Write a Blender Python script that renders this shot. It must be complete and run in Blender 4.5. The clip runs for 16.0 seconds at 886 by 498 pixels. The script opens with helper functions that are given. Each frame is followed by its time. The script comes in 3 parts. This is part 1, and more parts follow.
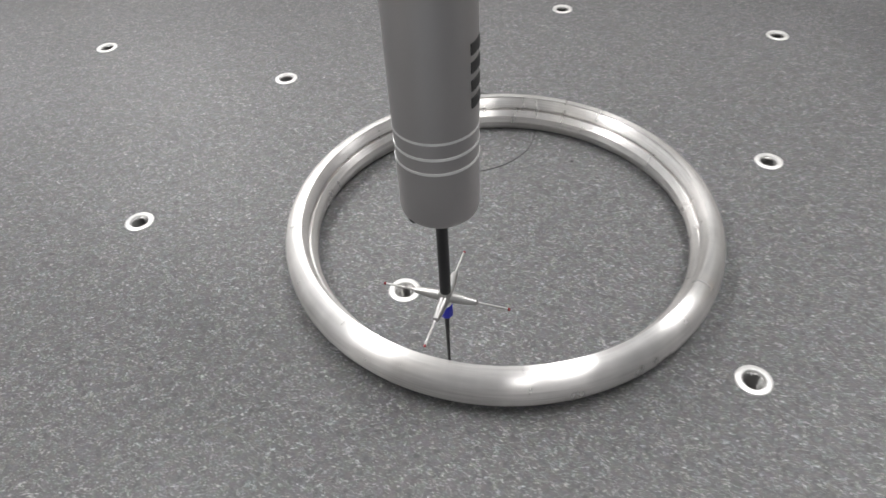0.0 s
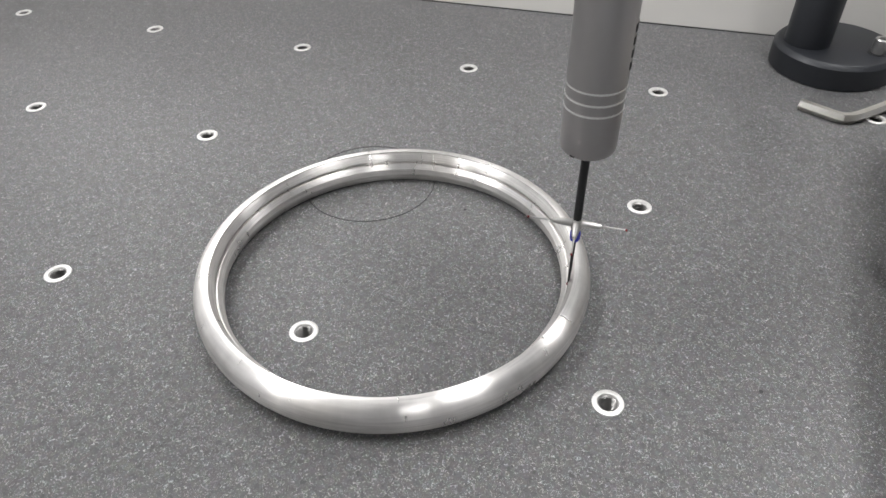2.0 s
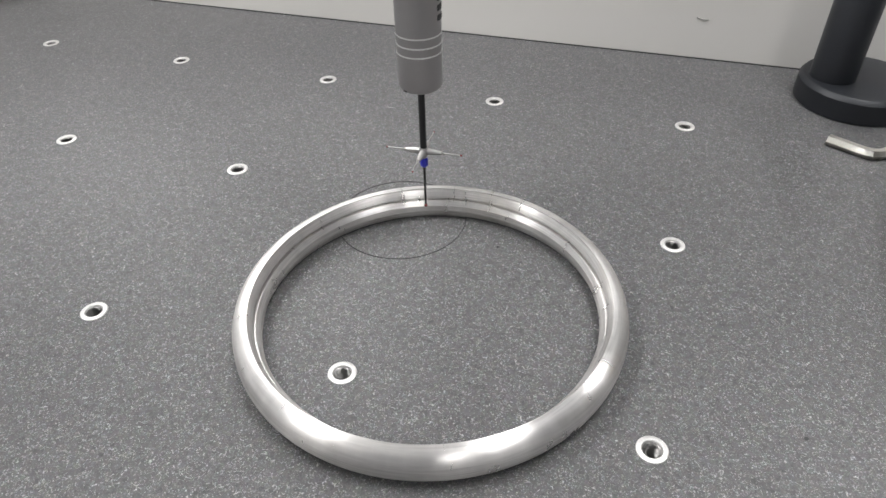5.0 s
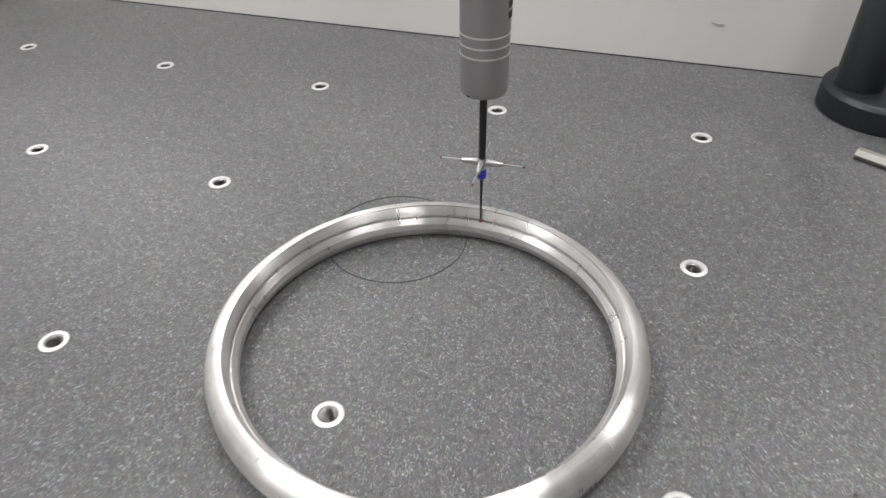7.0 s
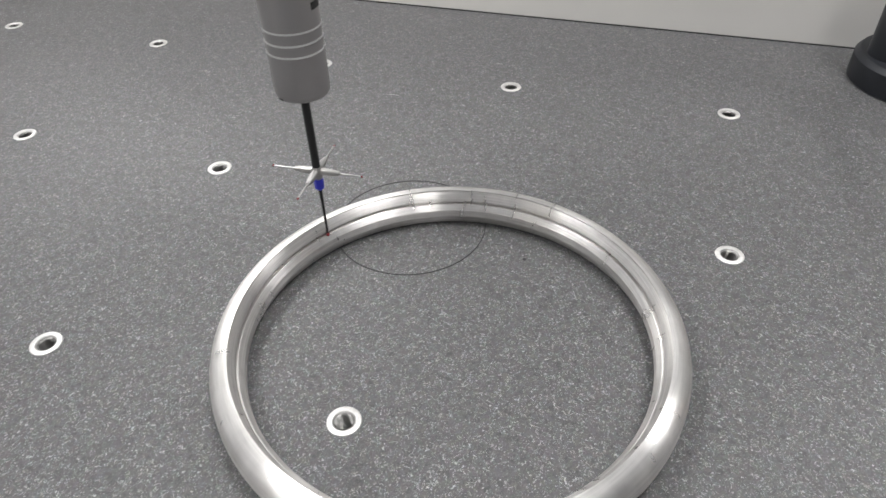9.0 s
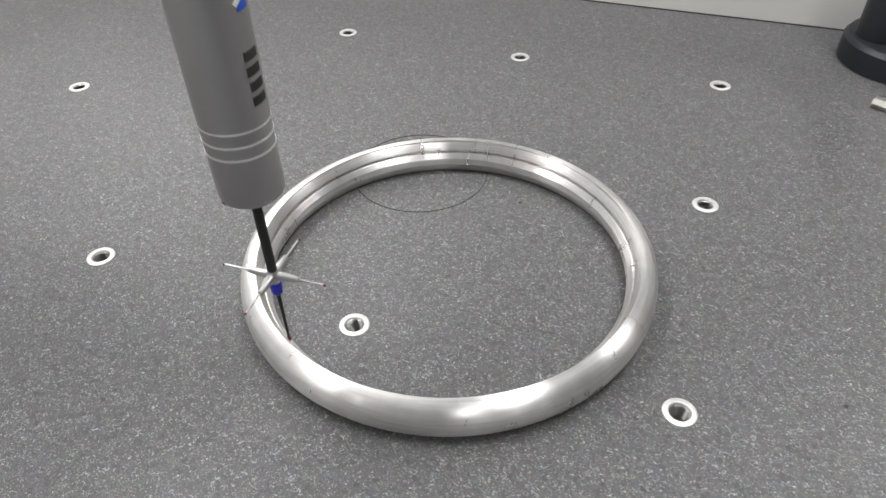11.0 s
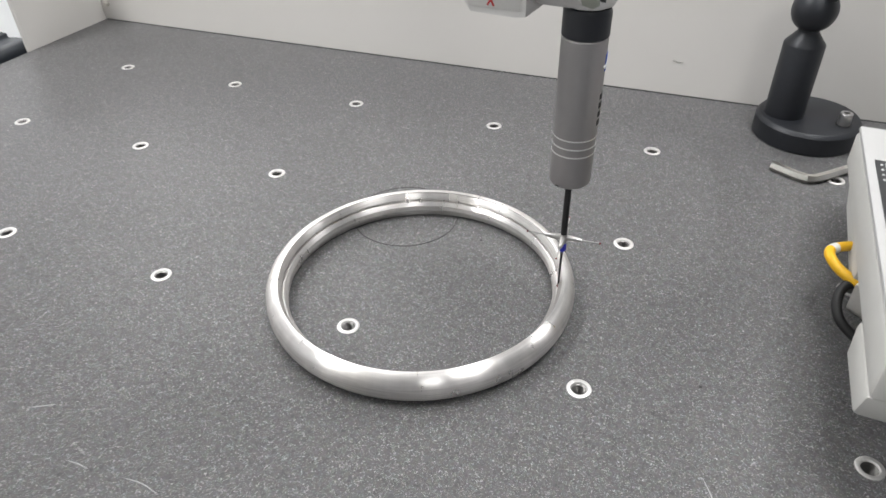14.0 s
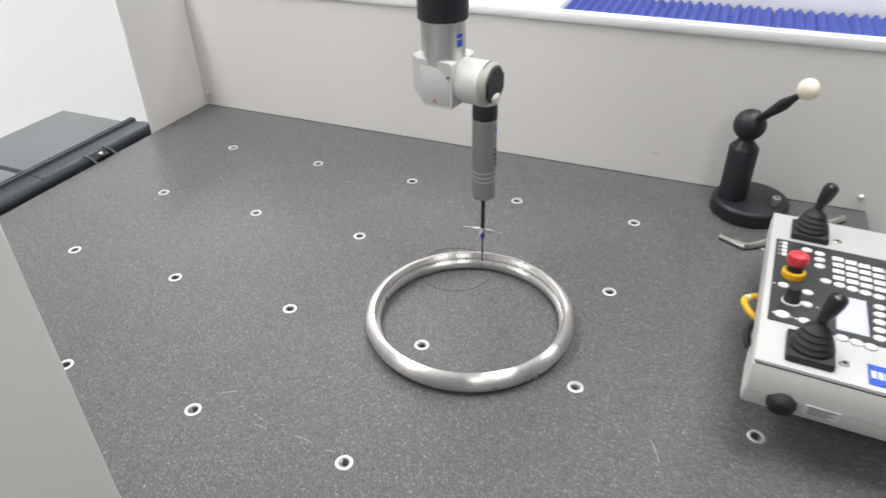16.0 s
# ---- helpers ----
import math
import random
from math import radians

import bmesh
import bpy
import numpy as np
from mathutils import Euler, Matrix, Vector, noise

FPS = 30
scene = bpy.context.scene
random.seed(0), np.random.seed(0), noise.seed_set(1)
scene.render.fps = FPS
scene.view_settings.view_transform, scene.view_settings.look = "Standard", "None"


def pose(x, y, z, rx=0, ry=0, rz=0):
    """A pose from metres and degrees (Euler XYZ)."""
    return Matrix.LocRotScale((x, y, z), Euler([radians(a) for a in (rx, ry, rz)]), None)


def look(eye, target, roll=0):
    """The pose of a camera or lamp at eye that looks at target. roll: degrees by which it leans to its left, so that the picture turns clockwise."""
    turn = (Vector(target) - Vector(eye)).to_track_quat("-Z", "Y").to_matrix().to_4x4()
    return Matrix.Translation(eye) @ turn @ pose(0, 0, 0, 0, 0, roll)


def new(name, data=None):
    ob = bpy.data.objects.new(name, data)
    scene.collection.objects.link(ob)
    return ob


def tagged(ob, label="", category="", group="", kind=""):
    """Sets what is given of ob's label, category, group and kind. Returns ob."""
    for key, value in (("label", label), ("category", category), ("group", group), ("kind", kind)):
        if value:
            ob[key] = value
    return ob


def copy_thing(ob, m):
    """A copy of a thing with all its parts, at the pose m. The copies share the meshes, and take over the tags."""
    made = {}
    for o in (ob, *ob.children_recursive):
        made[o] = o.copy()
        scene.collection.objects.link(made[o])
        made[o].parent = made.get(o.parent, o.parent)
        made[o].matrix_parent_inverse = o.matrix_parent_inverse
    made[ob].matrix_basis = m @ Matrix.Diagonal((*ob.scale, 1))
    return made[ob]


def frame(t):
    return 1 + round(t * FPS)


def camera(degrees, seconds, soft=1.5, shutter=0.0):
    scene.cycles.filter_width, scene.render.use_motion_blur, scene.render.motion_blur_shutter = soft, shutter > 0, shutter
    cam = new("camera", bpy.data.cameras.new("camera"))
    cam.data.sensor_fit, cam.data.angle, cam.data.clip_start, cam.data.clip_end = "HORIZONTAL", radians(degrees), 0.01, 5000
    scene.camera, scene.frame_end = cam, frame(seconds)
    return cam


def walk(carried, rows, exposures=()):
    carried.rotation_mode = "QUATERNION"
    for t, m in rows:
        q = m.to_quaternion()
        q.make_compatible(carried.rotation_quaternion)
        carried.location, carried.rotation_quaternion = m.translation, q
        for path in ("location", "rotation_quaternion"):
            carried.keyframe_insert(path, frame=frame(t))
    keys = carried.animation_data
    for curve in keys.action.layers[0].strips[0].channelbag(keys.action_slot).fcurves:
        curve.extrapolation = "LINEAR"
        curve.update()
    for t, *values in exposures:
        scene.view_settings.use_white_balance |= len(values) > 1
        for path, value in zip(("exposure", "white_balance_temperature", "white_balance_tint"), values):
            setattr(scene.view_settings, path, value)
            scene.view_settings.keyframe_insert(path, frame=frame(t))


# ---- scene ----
cam = camera(66.1, 16.0, shutter=0.5)
PATH = [
    (0, (0.1, -0.187, 0.229), (-0.465, 1.135, -1.161), -3.3),
    (0.5, (0.12, -0.192, 0.235), (-0.387, 1.165, -1.144), -1.8),
    (1, (0.133, -0.195, 0.243), (-0.353, 1.193, -1.112), -1.2),
    (1.5, (0.139, -0.196, 0.248), (-0.338, 1.217, -1.085), -1.3),
    (2, (0.14, -0.197, 0.252), (-0.339, 1.238, -1.056), -1.4),
    (2.5, (0.141, -0.197, 0.255), (-0.34, 1.248, -1.042), -1.6),
    (3, (0.136, -0.195, 0.258), (-0.344, 1.257, -1.031), -1.5),
    (3.5, (0.129, -0.193, 0.259), (-0.363, 1.267, -1.016), -1.5),
    (4, (0.123, -0.195, 0.26), (-0.372, 1.266, -1.013), -1.3),
    (6.5, (0.119, -0.191, 0.263), (-0.388, 1.281, -0.993), -1.6),
    (7, (0.11, -0.163, 0.245), (-0.388, 1.314, -1.007), -1.1),
    (7.5, (0.097, -0.134, 0.231), (-0.339, 1.343, -1.045), -0.9),
    (8, (0.098, -0.129, 0.23), (-0.335, 1.331, -1.067), -1.5),
    (8.5, (0.093, -0.138, 0.232), (-0.349, 1.317, -1.067), -1.4),
    (8.7, (0.093, -0.14, 0.233), (-0.368, 1.308, -1.067), -1.6),
    (10.8, (0.114, -0.188, 0.239), (-0.42, 1.216, -1.082), -1.5),
    (11, (0.119, -0.191, 0.24), (-0.418, 1.215, -1.077), -1.3),
    (11.5, (0.135, -0.2, 0.245), (-0.399, 1.212, -1.067), -1.5),
    (12, (0.15, -0.206, 0.246), (-0.361, 1.214, -1.067), -1.0),
    (12.5, (0.161, -0.214, 0.252), (-0.339, 1.224, -1.046), -1.1),
    (13, (0.165, -0.224, 0.261), (-0.342, 1.234, -1.01), -0.6),
    (13.5, (0.172, -0.246, 0.281), (-0.387, 1.229, -0.948), -0.7),
    (14, (0.18, -0.274, 0.302), (-0.429, 1.205, -0.899), -1.3),
    (14.5, (0.187, -0.301, 0.329), (-0.436, 1.189, -0.85), -1.4),
    (15, (0.189, -0.335, 0.356), (-0.492, 1.15, -0.797), -2.6),
    (15.5, (0.198, -0.386, 0.4), (-0.514, 1.101, -0.732), -2.6),
    (16, (0.217, -0.445, 0.44), (-0.445, 1.082, -0.669), -1.1),
]
walk(cam, [(t, look(eye, target, roll)) for t, eye, target, roll in PATH], [(0.0, -0.03), (1.5, -0.09), (4.0, -0.10), (8.5, -0.12), (11.5, -0.06), (13.0, -0.01), (14.5, -0.02), (15.2, -0.05), (16.0, -0.01)])

# ---------------------------------------------------------------- light
world = bpy.data.worlds.new("room")
world.use_nodes = True
scene.world = world
world.node_tree.nodes["Background"].inputs[0].default_value = (0.80, 0.84, 0.88, 1)
world.node_tree.nodes["Background"].inputs[1].default_value = 0.12


def room_or_fill_lamp(x, y, sx, sy, turn, watts, z=1.52):
    data = bpy.data.lights.new("room_or_fill_light", "AREA")
    data.shape, data.size, data.size_y, data.energy = "RECTANGLE", sx, sy, watts
    data.color = (1.0, 0.993, 0.995)
    ob = new("room_or_fill_light", data)
    ob.matrix_world = pose(x, y, z, 0, 0, turn)
    return ob


# centre, width, length, turn from the y axis, watts
LAMPS_AND_FILL = [
    (-0.85, -0.10, 0.26, 1.00, -23, 16), (0.43, 0.16, 0.26, 0.78, 36, 13.5), (0.82, 1.05, 0.12, 0.28, 0, 8),
    # these four are added fill for walls and column, with no known source
    (-0.85, 1.45, 0.50, 0.60, 0, 3.5), (-1.85, 1.70, 0.30, 1.00, 0, 7), (-0.95, -1.55, 0.28, 0.90, 0, 9.5), (0.90, -1.55, 0.28, 0.90, 0, 5)]
for lamp_row in LAMPS_AND_FILL:
    room_or_fill_lamp(*lamp_row)


# ---------------------------------------------------------------- materials
def material(name, colour, rough=0.5, metal=0.0, grain=0.0, grain_scale=300.0, bump=0.0, wear=0.0, wear_scale=12.0, glow=0.0, coat=0.0, stretch=(1, 1, 1), rvar=0.0):
    """A principled surface with fine grain, broad wear and a slight relief."""
    m = bpy.data.materials.new(name)
    m.use_nodes = True
    nt = m.node_tree
    b = nt.nodes["Principled BSDF"]
    b.inputs["Base Color"].default_value = (*colour, 1)
    b.inputs["Roughness"].default_value = rough
    b.inputs["Metallic"].default_value = metal
    b.inputs["Coat Weight"].default_value = coat
    if glow:
        b.inputs["Emission Color"].default_value = (*colour, 1)
        b.inputs["Emission Strength"].default_value = glow
    if not (grain or bump or wear or rvar):
        return m
    co = nt.nodes.new("ShaderNodeTexCoord")
    mp = nt.nodes.new("ShaderNodeMapping")
    mp.inputs["Scale"].default_value = stretch
    nt.links.new(co.outputs["Object"], mp.inputs["Vector"])
    fine = nt.nodes.new("ShaderNodeTexNoise")
    fine.inputs["Scale"].default_value, fine.inputs["Detail"].default_value = grain_scale, 4
    broad = nt.nodes.new("ShaderNodeTexNoise")
    broad.inputs["Scale"].default_value, broad.inputs["Detail"].default_value = wear_scale, 5
    nt.links.new(mp.outputs[0], fine.inputs["Vector"])
    nt.links.new(co.outputs["Object"], broad.inputs["Vector"])
    vary = nt.nodes.new("ShaderNodeMath")
    vary.operation = "MULTIPLY_ADD"
    nt.links.new(fine.outputs[0], vary.inputs[0])
    vary.inputs[1].default_value, vary.inputs[2].default_value = 2 * grain, 1 - grain
    vary2 = nt.nodes.new("ShaderNodeMath")
    vary2.operation = "MULTIPLY_ADD"
    nt.links.new(broad.outputs[0], vary2.inputs[0])
    vary2.inputs[1].default_value, vary2.inputs[2].default_value = 2 * wear, 1 - wear
    both = nt.nodes.new("ShaderNodeMath")
    both.operation = "MULTIPLY"
    nt.links.new(vary.outputs[0], both.inputs[0])
    nt.links.new(vary2.outputs[0], both.inputs[1])
    mix = nt.nodes.new("ShaderNodeVectorMath")
    mix.operation = "SCALE"
    mix.inputs[0].default_value = colour
    nt.links.new(both.outputs[0], mix.inputs["Scale"])
    nt.links.new(mix.outputs[0], b.inputs["Base Color"])
    if rvar:
        rr = nt.nodes.new("ShaderNodeMath")
        rr.operation = "MULTIPLY_ADD"
        nt.links.new(broad.outputs[0], rr.inputs[0])
        rr.inputs[1].default_value, rr.inputs[2].default_value = 2 * rvar, rough - rvar
        nt.links.new(rr.outputs[0], b.inputs["Roughness"])
    if bump:
        bp = nt.nodes.new("ShaderNodeBump")
        bp.inputs["Strength"].default_value, bp.inputs["Distance"].default_value = bump, 0.0004
        nt.links.new(fine.outputs[0], bp.inputs["Height"])
        nt.links.new(bp.outputs[0], b.inputs["Normal"])
    return m


def granite_material():
    m = bpy.data.materials.new("granite")
    m.use_nodes = True
    nt = m.node_tree
    b = nt.nodes["Principled BSDF"]
    co = nt.nodes.new("ShaderNodeTexCoord")
    fleck = nt.nodes.new("ShaderNodeTexNoise")
    fleck.inputs["Scale"].default_value, fleck.inputs["Detail"].default_value, fleck.inputs["Distortion"].default_value = 590, 2.0, 2.2
    cell = nt.nodes.new("ShaderNodeTexVoronoi")
    cell.inputs["Scale"].default_value = 520
    broad = nt.nodes.new("ShaderNodeTexNoise")
    broad.inputs["Scale"].default_value, broad.inputs["Detail"].default_value = 9, 6
    for n in (fleck, cell, broad):
        nt.links.new(co.outputs["Object"], n.inputs["Vector"])
    ramp = nt.nodes.new("ShaderNodeValToRGB")
    e = ramp.color_ramp.elements
    e[0].position, e[0].color = 0.30, (0.060, 0.058, 0.0615, 1)
    e[1].position, e[1].color = 0.75, (0.29, 0.284, 0.292, 1)
    for p, c in ((0.52, (0.079, 0.076, 0.0803, 1)), (0.59, (0.096, 0.092, 0.097, 1)), (0.65, (0.185, 0.180, 0.187, 1))):
        k = e.new(p)
        k.color = c
    nt.links.new(fleck.outputs[0], ramp.inputs[0])
    hue = nt.nodes.new("ShaderNodeMix")
    hue.data_type, hue.blend_type = "RGBA", "MULTIPLY"
    hue.inputs[0].default_value = 0.35
    nt.links.new(ramp.outputs[0], hue.inputs[6])
    nt.links.new(cell.outputs["Color"], hue.inputs[7])
    bw = nt.nodes.new("ShaderNodeHueSaturation")
    bw.inputs["Saturation"].default_value = 0.22
    bw.inputs["Value"].default_value = 1.46
    nt.links.new(hue.outputs[2], bw.inputs["Color"])
    nt.links.new(bw.outputs[0], b.inputs["Base Color"])
    rr = nt.nodes.new("ShaderNodeMath")
    rr.operation = "MULTIPLY_ADD"
    nt.links.new(broad.outputs[0], rr.inputs[0])
    rr.inputs[1].default_value, rr.inputs[2].default_value = 0.22, 0.27
    nt.links.new(rr.outputs[0], b.inputs["Roughness"])
    b.inputs["Specular IOR Level"].default_value = 0.22
    bp = nt.nodes.new("ShaderNodeBump")
    bp.inputs["Strength"].default_value, bp.inputs["Distance"].default_value = 0.12, 0.0003
    nt.links.new(fleck.outputs[0], bp.inputs["Height"])
    nt.links.new(bp.outputs[0], b.inputs["Normal"])
    return m


def turned_steel():
    """Lathe-turned stainless steel: fine rings round the axis and soft cloudy patches."""
    m = bpy.data.materials.new("turned_steel")
    m.use_nodes = True
    nt = m.node_tree
    nt.nodes.remove(nt.nodes["Principled BSDF"])
    b = nt.nodes.new("ShaderNodeBsdfAnisotropic")
    b.inputs["Anisotropy"].default_value = 0.70
    b.inputs["Rotation"].default_value = 0.0
    # a rougher second lobe is mixed in evenly, lifting tone between highlights
    dull = nt.nodes.new("ShaderNodeBsdfAnisotropic")
    dull.inputs["Roughness"].default_value = 0.62
    both = nt.nodes.new("ShaderNodeMixShader")
    both.inputs[0].default_value = 0.16
    nt.links.new(b.outputs[0], both.inputs[1])
    nt.links.new(dull.outputs[0], both.inputs[2])
    nt.links.new(both.outputs[0], nt.nodes["Material Output"].inputs["Surface"])
    tan = nt.nodes.new("ShaderNodeTangent")
    tan.direction_type, tan.axis = "RADIAL", "Z"
    nt.links.new(tan.outputs[0], b.inputs["Tangent"])
    co = nt.nodes.new("ShaderNodeTexCoord")
    sep = nt.nodes.new("ShaderNodeSeparateXYZ")
    nt.links.new(co.outputs["Object"], sep.inputs[0])
    ln = nt.nodes.new("ShaderNodeVectorMath")
    ln.operation = "LENGTH"
    flat = nt.nodes.new("ShaderNodeCombineXYZ")
    nt.links.new(sep.outputs[0], flat.inputs[0])
    nt.links.new(sep.outputs[1], flat.inputs[1])
    nt.links.new(flat.outputs[0], ln.inputs[0])
    way = nt.nodes.new("ShaderNodeVectorMath")
    way.operation = "NORMALIZE"
    nt.links.new(flat.outputs[0], way.inputs[0])
    slow = nt.nodes.new("ShaderNodeVectorMath")
    slow.operation = "SCALE"
    slow.inputs["Scale"].default_value = 0.004
    nt.links.new(way.outputs[0], slow.inputs[0])
    far = nt.nodes.new("ShaderNodeMath")
    far.operation = "ADD"
    nt.links.new(ln.outputs["Value"], far.inputs[0])
    nt.links.new(sep.outputs[2], far.inputs[1])
    rise = nt.nodes.new("ShaderNodeCombineXYZ")
    nt.links.new(far.outputs[0], rise.inputs[2])
    vec = nt.nodes.new("ShaderNodeVectorMath")
    vec.operation = "ADD"
    nt.links.new(slow.outputs[0], vec.inputs[0])
    nt.links.new(rise.outputs[0], vec.inputs[1])
    rings = nt.nodes.new("ShaderNodeTexNoise")
    rings.inputs["Scale"].default_value, rings.inputs["Detail"].default_value = 1000, 3
    nt.links.new(vec.outputs[0], rings.inputs["Vector"])
    # polishing streaks that run across the section
    quick = nt.nodes.new("ShaderNodeVectorMath")
    quick.operation = "SCALE"
    quick.inputs["Scale"].default_value = 0.1
    nt.links.new(way.outputs[0], quick.inputs[0])
    svec = nt.nodes.new("ShaderNodeVectorMath")
    svec.operation = "MULTIPLY_ADD"
    svec.inputs[1].default_value = (0, 0, 0.4)
    nt.links.new(co.outputs["Object"], svec.inputs[0])
    nt.links.new(quick.outputs[0], svec.inputs[2])
    streak = nt.nodes.new("ShaderNodeTexNoise")
    streak.inputs["Scale"].default_value, streak.inputs["Detail"].default_value = 170, 4
    nt.links.new(svec.outputs[0], streak.inputs["Vector"])
    ramp = nt.nodes.new("ShaderNodeValToRGB")
    e = ramp.color_ramp.elements
    e[0].position, e[0].color = 0.28, (0.60, 0.580, 0.565, 1)
    e[1].position, e[1].color = 0.72, (0.86, 0.838, 0.820, 1)
    mixv = nt.nodes.new("ShaderNodeMath")
    mixv.operation = "MULTIPLY_ADD"
    nt.links.new(rings.outputs[0], mixv.inputs[0])
    mixv.inputs[1].default_value = 0.75
    half = nt.nodes.new("ShaderNodeMath")
    half.operation = "MULTIPLY"
    half.inputs[1].default_value = 0.25
    nt.links.new(streak.outputs[0], half.inputs[0])
    nt.links.new(half.outputs[0], mixv.inputs[2])
    nt.links.new(mixv.outputs[0], ramp.inputs[0])
    nt.links.new(ramp.outputs[0], b.inputs["Color"])
    nt.links.new(ramp.outputs[0], dull.inputs["Color"])
    rr = nt.nodes.new("ShaderNodeMath")
    rr.operation = "MULTIPLY_ADD"
    nt.links.new(streak.outputs[0], rr.inputs[0])
    rr.inputs[1].default_value, rr.inputs[2].default_value = 0.10, 0.24
    nt.links.new(rr.outputs[0], b.inputs["Roughness"])
    return m


GRANITE = granite_material()
STEEL = turned_steel()
INSERT = material("insert_steel", (0.68, 0.67, 0.655), 0.50, 0.8, 0.2, 900, 0.15, 0.2, 160)
THREAD = material("thread_steel", (0.20, 0.195, 0.19), 0.36, 1.0, 0.2, 800)
DEEP = material("hole_bottom", (0.01, 0.01, 0.01), 0.8)
SATIN = material("satin_aluminium", (0.36, 0.347, 0.345), 0.38, 0.70, 0.05, 1500, 0.08, 0.05, 60, stretch=(1, 1, 6))
SATIN_LINE = material("bright_groove", (0.85, 0.85, 0.84), 0.28, 0.8)
BRIGHT = material("bright_aluminium", (0.62, 0.61, 0.60), 0.30, 0.9, 0.06, 1200, 0.05, 0.06, 50)
CASTING = material("painted_casting", (0.67, 0.66, 0.645), 0.45, 0.1, 0.03, 900, 0.06, 0.05, 40)
DIAL = material("dial_paint", (0.42, 0.44, 0.38), 0.45, 0.0, 0.03, 900)
DARK = material("black_anodised", (0.020, 0.022, 0.027), 0.42, 0.2, 0.15, 700, 0.1, 0.2, 30)
CARBON = material("carbon_fibre", (0.012, 0.012, 0.013), 0.5, 0.0, 0.3, 2500, 0.2)
TIP_STEEL = material("stylus_steel", (0.50, 0.49, 0.48), 0.33, 1.0, 0.08, 1500)
BLUE_CAP = material("blue_plastic", (0.025, 0.03, 0.42), 0.4, 0.0, 0.1, 800)
RUBY = material("ruby", (0.20, 0.02, 0.025), 0.12, 0.0, coat=0.5)
LOGO = material("blue_print", (0.02, 0.09, 0.50), 0.5)
INK = material("black_print", (0.02, 0.02, 0.02), 0.6)
PALE_INK = material("white_print", (0.75, 0.76, 0.76), 0.6)
RED_INK = material("red_print", (0.5, 0.04, 0.04), 0.6)
WALL = material("grey_beige_coating", (0.74, 0.72, 0.69), 0.55, 0.0, 0.02, 900, 0.10, 0.035, 5)
LEDGE = material("white_enamel", (0.86, 0.86, 0.85), 0.4, 0.0, 0.02, 900, 0.05, 0.03, 5)
BELLOWS = material("blue_bellows_cloth", (0.032, 0.060, 0.29), 0.6, 0.0, 0.10, 700, 0.2, 0.12, 15)
COLUMN = material("column_paint", (0.68, 0.67, 0.635), 0.5, 0.0, 0.02, 800, 0.08, 0.04, 6)
PANEL_W = material("panel_paint", (0.49, 0.49, 0.487), 0.42, 0.0, 0.02, 1200, 0.06, 0.03, 25)
PANEL_S = material("panel_housing", (0.60, 0.595, 0.57), 0.5, 0.0, 0.03, 1200, 0.12, 0.05, 25)
KEYPAD = material("keypad_film", (0.035, 0.036, 0.038), 0.38, 0.0, 0.08, 900, 0.0, 0.15, 40)
BUTTON = material("button_film", (0.72, 0.73, 0.73), 0.4, 0.0, 0.03, 900)
SCREEN = material("display", (0.50, 0.51, 0.62), 0.2, glow=0.18)
RUBBER = material("rubber", (0.012, 0.012, 0.013), 0.55, 0.0, 0.2, 600, 0.1, 0.2, 40)
GRIP = material("joystick_grip", (0.015, 0.015, 0.016), 0.3, 0.0, 0.1, 600)
RED = material("red_plastic", (0.58, 0.035, 0.045), 0.38, 0.0, 0.04, 600, 0.0, 0.06, 40)
YELLOW = material("yellow_plastic", (0.85, 0.48, 0.01), 0.42, 0.0, 0.05, 600, 0.0, 0.08, 40)
IVORY = material("ceramic", (0.84, 0.78, 0.61), 0.3, 0.0, 0.02, 500)
NICKEL = material("nickel_plated", (0.80, 0.78, 0.73), 0.28, 1.0, 0.10, 900, 0.05, 0.15, 60)
BUMPER = material("dark_bumper", (0.015, 0.020, 0.027), 0.40, 0.0, 0.12, 500, 0.1, 0.2, 8)
CLIP = material("grey_strap", (0.10, 0.11, 0.115), 0.5, 0.0, 0.1, 500)
SHELF = material("grey_shelf_mat", (0.13, 0.145, 0.15), 0.6, 0.0, 0.08, 700, 0.1, 0.12, 8)
CEIL = material("ceiling_paint", (0.84, 0.84, 0.84), 0.8, 0.0, 0.03, 200, 0.05, 0.05, 2)
# unseen east and south walls: darker tone stands in for less bounce light
DIM = material("dimmed_room_tone", (0.42, 0.42, 0.43), 0.7, 0.0, 0.03, 200, 0.05, 0.05, 2)
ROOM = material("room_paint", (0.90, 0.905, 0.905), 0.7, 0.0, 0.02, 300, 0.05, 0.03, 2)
FLOOR = material("room_floor", (0.50, 0.52, 0.53), 0.5, 0.0, 0.06, 200, 0.05, 0.08, 3)
LAMP_GLOW = material("lamp_diffuser", (1.0, 0.99, 0.97), 0.5, glow=6.0)
SCRATCH = material("scuff", (0.33, 0.33, 0.33), 0.6)
WALL_MARK = material("wall_scuff", (0.30, 0.29, 0.27), 0.6)
PENCIL = material("dark_mark", (0.025, 0.025, 0.026), 0.6)


# ---------------------------------------------------------------- mesh helpers
def finish(name, bm, mat, sharp=35):
    bmesh.ops.recalc_face_normals(bm, faces=bm.faces)
    me = bpy.data.meshes.new(name)
    bm.to_mesh(me)
    bm.free()
    for p in me.polygons:
        p.use_smooth = True
    me.set_sharp_from_angle(angle=radians(sharp))
    if mat:
        me.materials.append(mat)
    return me


def part(name, bm, mat, parent=None, label="", at=None, sharp=35):
    ob = new(name, finish(name, bm, mat, sharp))
    if parent:
        ob.parent = parent
    if at is not None:
        ob.matrix_basis = at
    if label:
        tagged(ob, label)
    return ob


